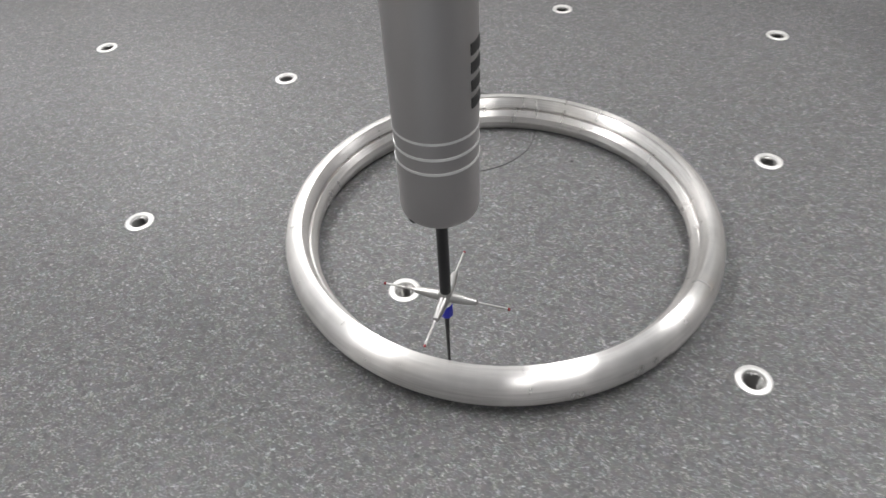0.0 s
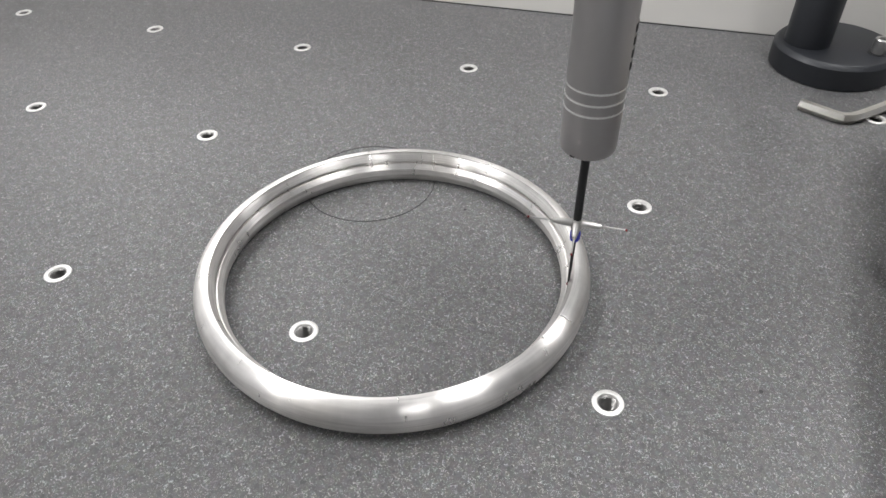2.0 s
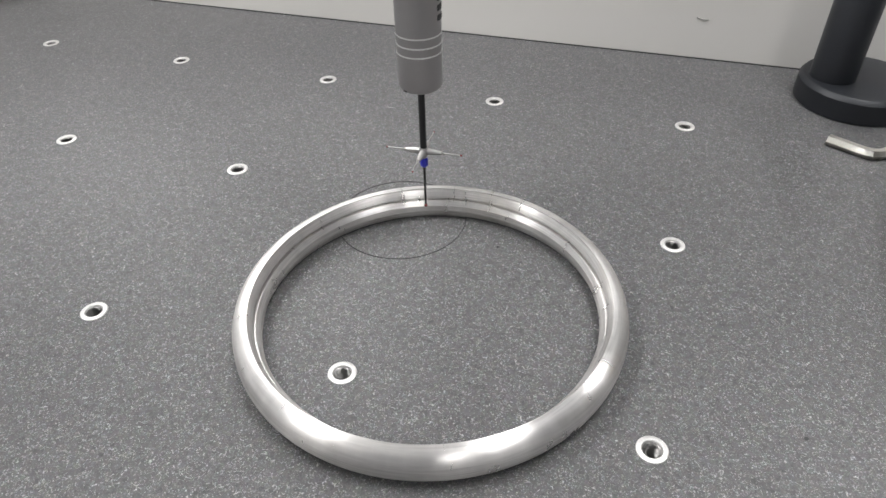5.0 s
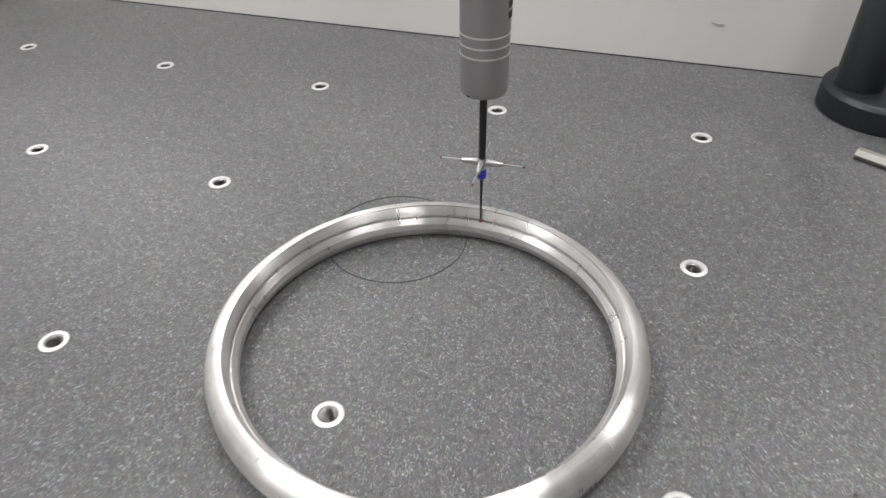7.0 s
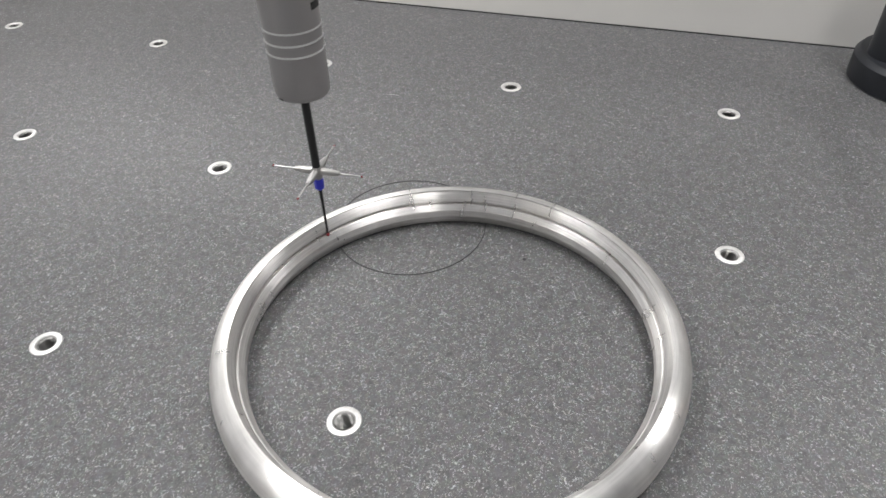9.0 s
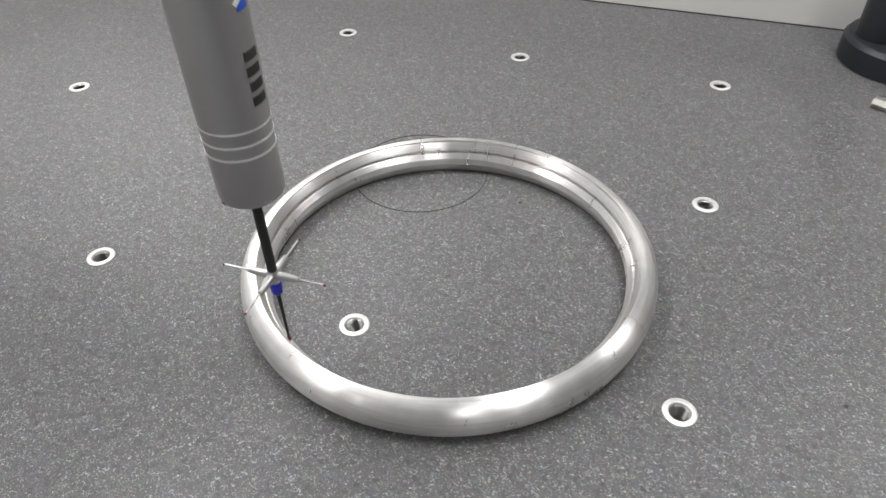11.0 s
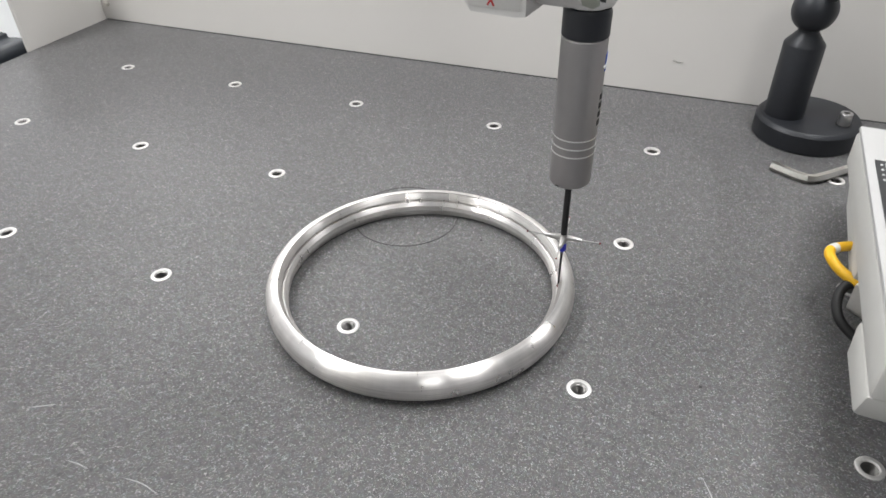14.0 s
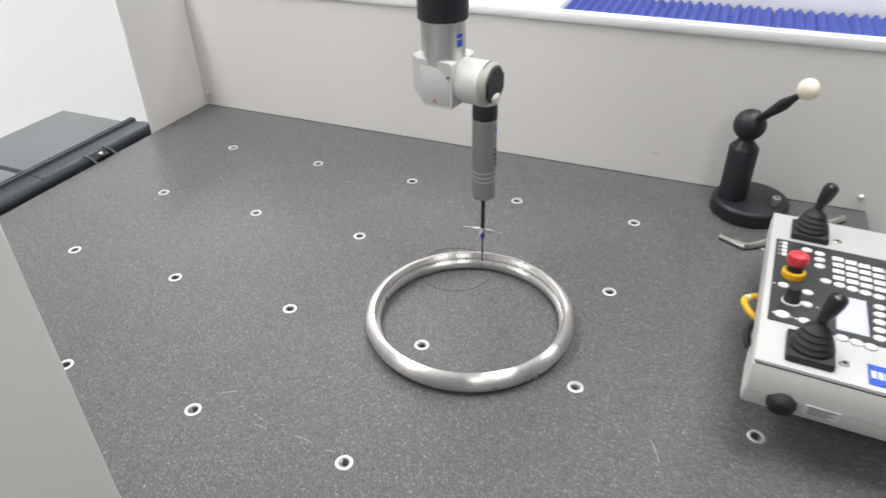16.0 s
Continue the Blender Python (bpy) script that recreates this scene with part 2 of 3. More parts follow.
def box(sx, sy, sz, bevel=0.0, seg=2, at=None, bm=None):
    bm = bm or bmesh.new()
    got = bmesh.ops.create_cube(bm, size=1, matrix=Matrix.Diagonal((sx, sy, sz, 1)))
    if bevel:
        edges = list({e for v in got["verts"] for e in v.link_edges})
        out = bmesh.ops.bevel(bm, geom=edges, offset=bevel, segments=seg, affect="EDGES", profile=0.5)
        vs = list({v for f in out["faces"] for v in f.verts} | {v for v in got["verts"] if v.is_valid})
    else:
        vs = got["verts"]
    if at is not None:
        bmesh.ops.transform(bm, matrix=at, verts=vs)
    return bm


def lathe(profile, seg=48, bm=None, at=None, closed=False):
    """Turns (radius, z) pairs round z. Radius 0 closes an end."""
    bm = bm or bmesh.new()
    rings = []
    for r, z in profile:
        if r <= 1e-7:
            rings.append([bm.verts.new((0, 0, z))])
        else:
            rings.append([bm.verts.new((r * math.cos(2 * math.pi * k / seg), r * math.sin(2 * math.pi * k / seg), z)) for k in range(seg)])
    pairs = list(zip(rings, rings[1:])) + ([(rings[-1], rings[0])] if closed else [])
    for a, b in pairs:
        for k in range(seg):
            n = (k + 1) % seg
            if len(a) == 1 and len(b) == 1:
                continue
            if len(a) == 1:
                bm.faces.new((a[0], b[k], b[n]))
            elif len(b) == 1:
                bm.faces.new((a[k], a[n], b[0]))
            else:
                bm.faces.new((a[k], a[n], b[n], b[k]))
    if at is not None:
        bmesh.ops.transform(bm, matrix=at, verts=[v for ring in rings for v in ring])
    return bm


def rod(r, z0, z1, chamfer=0.0, seg=32, r1=None, at=None, bm=None):
    r1 = r if r1 is None else r1
    c = chamfer
    p = [(0, z0), (r - c, z0), (r, z0 + c), (r1, z1 - c), (r1 - c, z1), (0, z1)] if c else [(0, z0), (r, z0), (r1, z1), (0, z1)]
    return lathe(p, seg, bm, at)


def ball(r, z=0.0, seg=32, rings=16, at=None, bm=None):
    return lathe([(r * math.sin(math.pi * k / rings) if 0 < k < rings else 0, z - r * math.cos(math.pi * k / rings)) for k in range(rings + 1)], seg, bm, at)


def tube(points, r, seg=12, bm=None, cap=True):
    """A round bar along points; r may be a list."""
    bm = bm or bmesh.new()
    pts = [Vector(p) for p in points]
    rs = r if isinstance(r, (list, tuple)) else [r] * len(pts)
    up, rings = None, []
    for k, p in enumerate(pts):
        d = (pts[min(k + 1, len(pts) - 1)] - pts[max(k - 1, 0)]).normalized()
        if up is None:
            up = Vector((0, 0, 1)) if abs(d.z) < 0.9 else Vector((1, 0, 0))
        side = d.cross(up).normalized()
        up = side.cross(d).normalized()
        rings.append([bm.verts.new(p + rs[k] * (math.cos(2 * math.pi * s / seg) * side + math.sin(2 * math.pi * s / seg) * up)) for s in range(seg)])
    for a, b in zip(rings, rings[1:]):
        for s in range(seg):
            bm.faces.new((a[s], a[(s + 1) % seg], b[(s + 1) % seg], b[s]))
    if cap:
        bm.faces.new(rings[0])
        bm.faces.new(rings[-1])
    return bm


def smooth_line(points, n=8):
    """Catmull-Rom through points."""
    p = [Vector(q) for q in points]
    p = [2 * p[0] - p[1]] + p + [2 * p[-1] - p[-2]]
    out = []
    for k in range(1, len(p) - 2):
        for s in range(n):
            t = s / n
            out.append(0.5 * (2 * p[k] + (p[k + 1] - p[k - 1]) * t + (2 * p[k - 1] - 5 * p[k] + 4 * p[k + 1] - p[k + 2]) * t * t + (3 * p[k] - p[k - 1] - 3 * p[k + 1] + p[k + 2]) * t ** 3))
    return out + [p[-2]]


def prism(outline, depth, bm=None, at=None):
    """Extrudes an outline in the x-z plane along y, centred."""
    bm = bm or bmesh.new()
    a = [bm.verts.new((x, -depth / 2, z)) for x, z in outline]
    b = [bm.verts.new((x, depth / 2, z)) for x, z in outline]
    bm.faces.new(a)
    bm.faces.new(b[::-1])
    for k in range(len(a)):
        n = (k + 1) % len(a)
        bm.faces.new((a[k], b[k], b[n], a[n]))
    if at is not None:
        bmesh.ops.transform(bm, matrix=at, verts=a + b)
    return bm


def bevelled(bm, offset, seg=2, angle=25):
    edges = [e for e in bm.edges if len(e.link_faces) == 2 and e.calc_face_angle(0) > radians(angle)]
    bmesh.ops.bevel(bm, geom=edges, offset=offset, segments=seg, affect="EDGES", profile=0.5)
    return bm


def thing(name, label, category, at=None, group=""):
    ob = new(name)
    ob.empty_display_size = 0.02
    if at is not None:
        ob.matrix_basis = at
    return tagged(ob, label, category, group)


# ---------------------------------------------------------------- the place
S = 0.15
GX0, GX1, GY0, GY1 = -0.604, 0.412, -0.245, 0.430
HOLES = [(i, j) for i in range(-3, 3) for j in range(-1, 3)]
BORE = 0.0074


def granite_table():
    """The granite slab: a top pierced by the insert bores, and its sides."""
    bm = bmesh.new()
    xs = [GX0] + [(i - 0.5) * S for i in range(-3, 4)] + [GX1]
    ys = [GY0] + [(j - 0.5) * S for j in range(-1, 4)] + [GY1]
    n = 32
    for a in range(len(xs) - 1):
        for c in range(len(ys) - 1):
            x0, x1, y0, y1 = xs[a], xs[a + 1], ys[c], ys[c + 1]
            if not (1 <= a <= 6 and 1 <= c <= 4):
                bm.faces.new([bm.verts.new(p) for p in ((x0, y0, 0), (x1, y0, 0), (x1, y1, 0), (x0, y1, 0))])
                continue
            cx, cy, h = (x0 + x1) / 2, (y0 + y1) / 2, S / 2
            ring, edge, low = [], [], []
            for k in range(n):
                t = 2 * math.pi * k / n
                u, v = math.cos(t), math.sin(t)
                m = max(abs(u), abs(v))
                ring.append(bm.verts.new((cx + BORE * u, cy + BORE * v, 0)))
                low.append(bm.verts.new((cx + BORE * u, cy + BORE * v, -0.03)))
                edge.append(bm.verts.new((cx + h * u / m, cy + h * v / m, 0)))
            for k in range(n):
                q = (k + 1) % n
                bm.faces.new((ring[k], edge[k], edge[q], ring[q]))
                bm.faces.new((ring[k], ring[q], low[q], low[k]))
            bm.faces.new(low)
    z = -0.16
    lo = [(GX0, GY0), (GX1, GY0), (GX1, GY1), (GX0, GY1)]
    for k in range(4):
        p, q = lo[k], lo[(k + 1) % 4]
        bm.faces.new([bm.verts.new((*p, 0)), bm.verts.new((*q, 0)), bm.verts.new((*q, z)), bm.verts.new((*p, z))])
    bm.faces.new([bm.verts.new((*p, z)) for p in lo])
    bmesh.ops.remove_doubles(bm, verts=bm.verts, dist=1e-5)
    ob = new("granite_table", finish("granite_table", bm, GRANITE, 30))
    tagged(ob, "dark grey speckled granite measuring table with threaded inserts", "table", kind="structure")
    stand = new("table_base", finish("table_base", box(0.9, 0.56, 0.69, 0.01, at=pose(-0.096, 0.09, -0.505)), CASTING))
    tagged(stand, "painted base that carries the granite table", "machine base", kind="structure")


def threaded_insert():
    t = thing("threaded_insert", "bright steel threaded insert flush in the granite", "insert", group="inserts in the granite table")
    part("flange", lathe([(0.0043, -0.0014), (0.0043, -0.0004), (0.0047, 0.0003), (0.0049, 0.0005), (0.0069, 0.0005), (0.0072, 0.0003), (0.0073, -0.0001), (0.0073, -0.004), (0.0060, -0.004)], 40), INSERT, t, "bright washer-like rim")
    prof, z = [(0.0046, -0.0002)], -0.0003
    while z > -0.0175:
        prof += [(0.0046, z), (0.0036, z - 0.0005), (0.0036, z - 0.0006), (0.0046, z - 0.0011)]
        z -= 0.00125
    part("thread", lathe(prof, 32), THREAD, t, "dark threaded bore", sharp=20)
    part("bore_floor", rod(0.0048, -0.0205, -0.0187), DEEP, t)
    return t


def setting():
    wall_h = 0.196
    bm = box(1.372, 0.012, wall_h + 0.16, 0.001, 1, pose(0.064, GY1 + 0.006, (wall_h - 0.16) / 2))
    tagged(new("wall_back", finish("wall_back", bm, WALL)), "grey-beige coated metal guard wall behind the granite", "machine wall", kind="structure")
    bm = box(0.005, 0.131, 0.38, 0.001, 1, pose(GX0 - 0.0027, GY1 - 0.0657, 0.03))
    tagged(new("wall_side", finish("wall_side", bm, WALL)), "grey-beige coated side guard panel", "machine wall", kind="structure")
    # the gap's shade along the wall foot, modelled as a dark strip
    bm = box(GX1 - GX0 - 0.004, 0.0008, 0.0008, at=pose((GX0 + GX1) / 2, GY1 - 0.0004, 0.0004))
    tagged(new("trim_shadow_gap", finish("trim_shadow_gap", bm, RUBBER)), "thin dark strip standing in for the shadow gap between granite and guard wall", "joint", kind="structure")
    # white ledge, the guideway with its bellows, and the cover beside it
    bm = box(1.36, 0.017, 0.0125, 0.002, 2, pose(0.071, GY1 + 0.0055, wall_h + 0.0068))
    tagged(new("trim_ledge", finish("trim_ledge", bm, LEDGE)), "white enamelled ledge along the guard wall", "ledge", kind="structure")
    bm = box(0.61, 0.30, 0.03, 0.004, 2, pose(-0.309, GY1 + 0.182, wall_h - 0.006))
    tagged(new("guideway_cover", finish("guideway_cover", bm, LEDGE)), "white sheet-metal cover beside the bellows", "machine cover", kind="structure")
    bm = box(0.80, 0.05, 0.045, 0.004, 2, pose(0.396, 0.597, wall_h + 0.006))
    tagged(new("guideway_rail", finish("guideway_rail", bm, LEDGE)), "white rail behind the blue bellows", "machine cover", kind="structure")
    b = thing("guideway_bellows", "blue pleated cloth bellows over the guideway", "bellows", pose(0.0, 0.508, wall_h))
    pitch = 0.0125
    fold = finish("pleat", prism([(0, 0.001), (pitch * 0.12, 0.0018), (pitch * 0.40, 0.0058), (pitch * 0.60, 0.0058), (pitch * 0.88, 0.0018), (pitch, 0.001), (pitch, -0.019), (0, -0.019)], 0.122), BELLOWS, 20)
    for k in range(52):
        o = new("pleat", fold)
        o.parent = b
        o.matrix_basis = pose(-0.004 + k * pitch, 0, 0, 0, 0, 4 * math.sin(k * 1.7) * 0.3)
    bm = box(1.362, 0.165, 1.020, 0.004, 1, pose(0.063, GY1 + 0.0955, -0.335))
    tagged(new("guideway_base", finish("guideway_base", bm, CASTING)), "painted machine base under the guideway", "machine base", kind="structure")
    # bumper and shelf on the other long side
    out = [(0.0, -0.055), (0.0, -0.004)] + [(-0.011 + 0.011 * math.cos(a), 0.0005 + 0.0120 * math.sin(a)) for a in np.linspace(0.1, math.pi * 0.55, 8)]
    out += [(-0.0230, 0.0118), (-0.0345, 0.0105), (-0.0355, 0.0120), (-0.0365, 0.0155), (-0.0385, 0.0165), (-0.0402, 0.0150), (-0.0405, 0.0135), (-0.0412, 0.0135), (-0.0418, 0.0158), (-0.0440, 0.0168), (-0.0460, 0.0150), (-0.0465, -0.004), (-0.0465, -0.055)]
    bp = thing("edge_bumper", "dark padded edge strip beside the granite", "bumper", pose(GX0 - 0.0055, 0, 0))
    part("strip", bevelled(prism(out, 0.615, at=pose(0, 0.0015, 0)), 0.0006, 1, 60), BUMPER, bp, "dark rounded strip with a double ridge", sharp=40)
    for y in (0.178, 0.214):
        part("clip", tube([(0.0065, y + 0.006, -0.0010), (-0.001, y + 0.002, 0.0085), (-0.008, y - 0.002, 0.0135)], 0.0019, 8), CLIP, bp, "small grey strap")
    part("clip_pad", box(0.012, 0.030, 0.003, 0.001, 1, pose(-0.0005, 0.197, 0.0075, 0, 42, 0)), BUMPER, bp, "dark flat pad between the straps")
    part("screw", rod(0.0034, 0.008, 0.0125, 0.0008, 16, at=pose(0.0030, 0.197, -0.001)), NICKEL, bp, "bright screw head")
    part("seam", tube([(-0.006, 0.1030, 0.0118), (-0.018, 0.1045, 0.0121), (-0.034, 0.1070, 0.0106)], 0.0013, 8), RUBBER, bp)
    for y0, y1, drop in ((0.1295, 0.322, 0.0), (-0.320, 0.1235, 0.0015)):
        sh = new("side_shelf", finish("side_shelf", box(0.168, y1 - y0, 0.02, 0.003, 2, pose(GX0 - 0.1375, (y0 + y1) / 2, -0.011 - drop)), SHELF))
        tagged(sh, "grey flat shelf beside the dark edge strip", "shelf", "shelf boards")
    sb = new("shelf_base", finish("shelf_base", box(0.12, 0.56, 0.825, 0.004, 2, pose(GX0 - 0.140, 0.0, -0.435)), CASTING))
    tagged(sb, "painted base below the grey shelf", "machine base", kind="structure")
    # the room
    for name, sx, sy, sz, x, y, z, mat, lab in (
        ("floor", 6.4, 6.4, 0.1, 0, 0, -0.90, FLOOR, "pale grey room floor"),
        ("ceiling", 6.4, 6.4, 0.1, 0, 0, 1.62, CEIL, "pale grey ceiling with light panels"),
        ("wall_west", 0.1, 6.4, 2.5, -2.2, 0, 0.35, ROOM, "white painted room wall"),
        ("wall_east", 0.1, 6.4, 2.5, 3.2, 0, 0.35, DIM, "unseen room wall, toned darker to cut its bounce light"),
        ("wall_north", 5.5, 0.1, 2.5, 0.5, 2.6, 0.35, ROOM, "white painted room wall"),
        ("wall_south", 5.5, 0.1, 2.5, 0.5, -2.8, 0.35, DIM, "unseen room wall, toned darker to cut its bounce light"),
    ):
        tagged(new(name, finish(name, box(sx, sy, sz, at=pose(x, y, z)), mat)), lab, name.split("_")[0], kind="structure")
    # a panel body for every lamp, the added fill included; all out of view
    for x, y, sx, sy, turn, w in LAMPS_AND_FILL:
        lt = thing("unseen_ceiling_light", "unseen long white ceiling light panel, placed to light the scene", "ceiling light", pose(x, y, 1.57, 0, 0, turn), "ceiling lights")
        part("frame", box(sx + 0.04, sy + 0.04, 0.02, 0.003, 1, pose(0, 0, -0.010)), LEDGE, lt)
        part("diffuser", box(sx, sy, 0.006, at=pose(0, 0, -0.0235)), LAMP_GLOW, lt, "glowing diffuser")


# ---------------------------------------------------------------- the ring
RX, RY = 0.0299, 0.0497


def steel_ring():
    # undercut foot, steep wall, bright land, groove, upper land, rim
    prof = [(0.0918, 0.0), (0.0910, 0.0010), (0.0900, 0.0046), (0.0886, 0.0056), (0.0884, 0.0060), (0.0886, 0.0098), (0.0888, 0.0101), (0.0906, 0.0126), (0.0909, 0.0127), (0.0926, 0.0126), (0.0926, 0.0143), (0.0913, 0.0144), (0.0914, 0.0147), (0.0936, 0.0184), (0.0939, 0.0187)]
    # half-round outside
    for k in range(29):
        a = radians(94 - k * 6.14)
        c, q = math.cos(a), math.sin(a)
        c, q = math.copysign(abs(c) ** 0.90, c), math.copysign(abs(q) ** 0.90, q)
        prof.append((0.0946 + 0.0080 * c, 0.0098 + 0.0097 * q))
    prof += [(0.0968, 0.0004), (0.0958, 0.0), (0.0940, 0.0)]
    ob = new("steel_ring", finish("steel_ring", lathe(prof, 384, closed=True), STEEL, 16))
    ob.matrix_basis = pose(RX, RY, 0.0003)
    tagged(ob, "turned stainless steel ring with rounded outside, lying on the granite", "ring")


# ---------------------------------------------------------------- the probe
def stroke(bm, pts, width, r, lift=0.00025):
    """A printed bar on a cylinder: pts are (along the girth, height)."""
    for (a0, h0), (a1, h1) in zip(pts, pts[1:]):
        a, b = Vector((a0, h0)), Vector((a1, h1))
        d = (b - a).normalized() * width / 2
        n = Vector((-d.y, d.x))
        rows, count = [], 8
        for k in range(count + 1):
            mid = (a - d).lerp(b + d, k / count)
            rows.append([bm.verts.new((q * math.cos(e.x / r), q * math.sin(e.x / r), e.y)) for e, q in ((mid - n, r - 0.0002), (mid - n, r + lift), (mid + n, r + lift), (mid + n, r - 0.0002))])
        for p, q in zip(rows, rows[1:]):
            for k in range(3):
                bm.faces.new((p[k], p[k + 1], q[k + 1], q[k]))
        bm.faces.new(rows[0])
        bm.faces.new(rows[-1])
    return bm


def patch(r, a0, a1, z0, z1, lift=0.0003, n=6):
    """A thin label bent round a cylinder, from girth angle a0 to a1 in degrees."""
    bm = bmesh.new()
    prof = []
    for k in range(n + 1):
        a = radians(a0 + (a1 - a0) * k / n)
        prof.append([bm.verts.new((q * math.cos(a), q * math.sin(a), z)) for q, z in ((r - 0.0003, z0), (r + lift, z0), (r + lift, z1), (r - 0.0003, z1))])
    for a, b in zip(prof, prof[1:]):
        for k in range(4):
            bm.faces.new((a[k], a[(k + 1) % 4], b[(k + 1) % 4], b[k]))
    bm.faces.new(prof[0])
    bm.faces.new(prof[-1])
    return bm


def probe_head():
    """The swivelling scanning probe. Its origin lies on the stylus axis at table height."""
    p = thing("scanning_probe", "grey scanning probe with a star stylus, hanging from a swivel head", "measuring probe")
    R0, R1 = 0.0120, 0.0121
    # housing with its turned grooves
    def grooves(zs):
        prof = [(0, 0.0936), (0.0085, 0.0936), (R0 - 0.0012, 0.0940), (R0 - 0.0003, 0.0950), (R0, 0.0963)]
        for z in zs[:2]:
            prof += [(R0, z - 0.0004), (R0 - 0.0004, z - 0.0003), (R0 - 0.0004, z + 0.0003), (R0, z + 0.0004)]
        z = zs[2]
        prof += [(R0, z - 0.0004), (R0 - 0.0004, z - 0.0003), (R0 - 0.0004, z + 0.0003), (R1, z + 0.0004), (R1, 0.1790), (R1 - 0.0005, 0.1797), (0, 0.1797)]
        return prof
    zs = (0.1147, 0.1196, 0.1247)
    body = part("probe_body", lathe(grooves(zs), 64), SATIN, p, "satin grey cylindrical housing", sharp=30)
    for z in zs:
        part("groove_line", lathe([(R0 - 0.0008, z - 0.00042), (R0 + 0.00014, z - 0.00042), (R0 + 0.00014, z + 0.00042), (R0 - 0.0008, z + 0.00042)], 64, closed=True), SATIN_LINE, body, "bright turned line")
    part("label_patch", patch(R1, -8, 15, 0.1625, 0.1715), LOGO, body, "blue maker's mark")
    part("mark_bar", stroke(bmesh.new(), [(-0.0022, 0.1650), (0.0028, 0.1690)], 0.0013, R1, 0.0005), PALE_INK, body, "white slanting bar")
    for z in (0.1338, 0.1388, 0.1438, 0.1488):
        part("print_bar", stroke(bmesh.new(), [(-0.0017, z), (0.0017, z)], 0.0030, R1), INK, body, "dark printed bar")
    part("notch", box(0.0022, 0.0010, 0.0007, at=pose(-0.0048, -0.0104, 0.0951, 0, 0, -25)), INK, body)
    part("collar", lathe([(0, 0.1797), (R1 - 0.0006, 0.1797), (R1 + 0.0002, 0.1805), (R1 + 0.0002, 0.1925), (R1 - 0.0008, 0.1945), (R1 - 0.0035, 0.1955), (0, 0.1955)], 48), DARK, p, "black connecting collar")
    # star stylus
    part("shaft", rod(0.00195, 0.0545, 0.0965, 0.0002, 20), CARBON, p, "black carbon shaft")
    hub = part("hub", lathe([(0, 0.0480), (0.0018, 0.0482), (0.0026, 0.0498), (0.0026, 0.0540), (0.0020, 0.0550), (0, 0.0550)], 24), TIP_STEEL, p, "bright steel star hub")
    for k in range(4):
        turn = pose(0, 0, 0.0524, 0, 90, 90 * k + 3)
        arm = part("side_stylus", lathe([(0, 0.0010), (0.0019, 0.0014), (0.0019, 0.0036), (0.0017, 0.0070), (0.0011, 0.0112), (0.00044, 0.0116), (0.00040, 0.0222), (0, 0.0223)], 16), TIP_STEEL, p, "thin steel side stylus", turn)
        part("tip_ball", ball(0.0006, 0.0226, 12, 8), RUBY, arm, "tiny ruby ball")
    part("holder", lathe([(0, 0.0416), (0.0014, 0.0418), (0.0024, 0.0430), (0.0025, 0.0472), (0.0020, 0.0482), (0, 0.0482)], 8), BLUE_CAP, p, "blue plastic holder")
    part("stylus", lathe([(0, 0.0141), (0.00055, 0.0142), (0.00075, 0.0320), (0.00095, 0.0417), (0, 0.0418)], 14), CARBON, p, "thin black stylus")
    part("stylus_ball", ball(0.0011, 0.0134, 14, 8), RUBY, p, "ruby measuring ball")
    # swivel joint, its axis lying level
    ax = -8
    joint = pose(0, 0, 0.2140, 0, 0, ax)
    side = [(0.0, -0.0125), (0.0130, -0.0215), (0.0200, -0.0225), (0.0212, -0.0205), (0.0212, 0.0010), (0.0206, 0.0016), (0, 0.0016)]
    jr = joint
    sw = part("swivel_cap", lathe(side, 48, at=jr @ pose(0, 0, 0, 0, 90, 0)), CASTING, p, "light grey round swivel joint")
    part("dial_ring", lathe([(0, 0.0012), (0.0209, 0.0016), (0.0209, 0.0062), (0.0190, 0.0090), (0, 0.0090)], 48, at=jr @ pose(0, 0, 0, 0, 90, 0)), DIAL, sw, "greenish grey dial ring")
    part("swivel_disc", lathe([(0, 0.0084), (0.0180, 0.0084), (0.0186, 0.0094), (0.0176, 0.0112), (0, 0.0114)], 8, at=jr @ pose(0, 0, 0, 0, 90, 0) @ pose(0, 0, 0, 0, 0, 22)), DARK, sw, "black end cover")
    bm = bmesh.new()
    for k in range(9):
        a = radians(60 + 5 * k)
        box(0.0016, 0.0005, 0.0006, at=jr @ pose(0.0036, -0.0209 * math.cos(a), 0.0209 * math.sin(a)), bm=bm)
    part("scale_marks", bm, INK, sw)
    part("neck", lathe([(0, 0.1950), (0.0105, 0.1950), (0.0130, 0.1962), (0.0142, 0.1990), (0.0138, 0.2040), (0.0100, 0.2080), (0, 0.2080)], 40), CASTING, p, "light grey neck above the collar")
    part("seam_ring", lathe([(0.0150, -0.0244), (0.0206, -0.0244), (0.0206, -0.0236), (0.0150, -0.0236)], 40, at=joint @ pose(0, 0, 0, 0, 90, 0), closed=True), DARK, sw)
    part("swivel_base", lathe([(0, -0.0238), (0.0208, -0.0238), (0.0212, -0.0230), (0.0205, -0.0080), (0, -0.0060)], 48, at=joint @ pose(0, 0, 0, 0, 90, 0)), CASTING, p, "light grey swivel base")
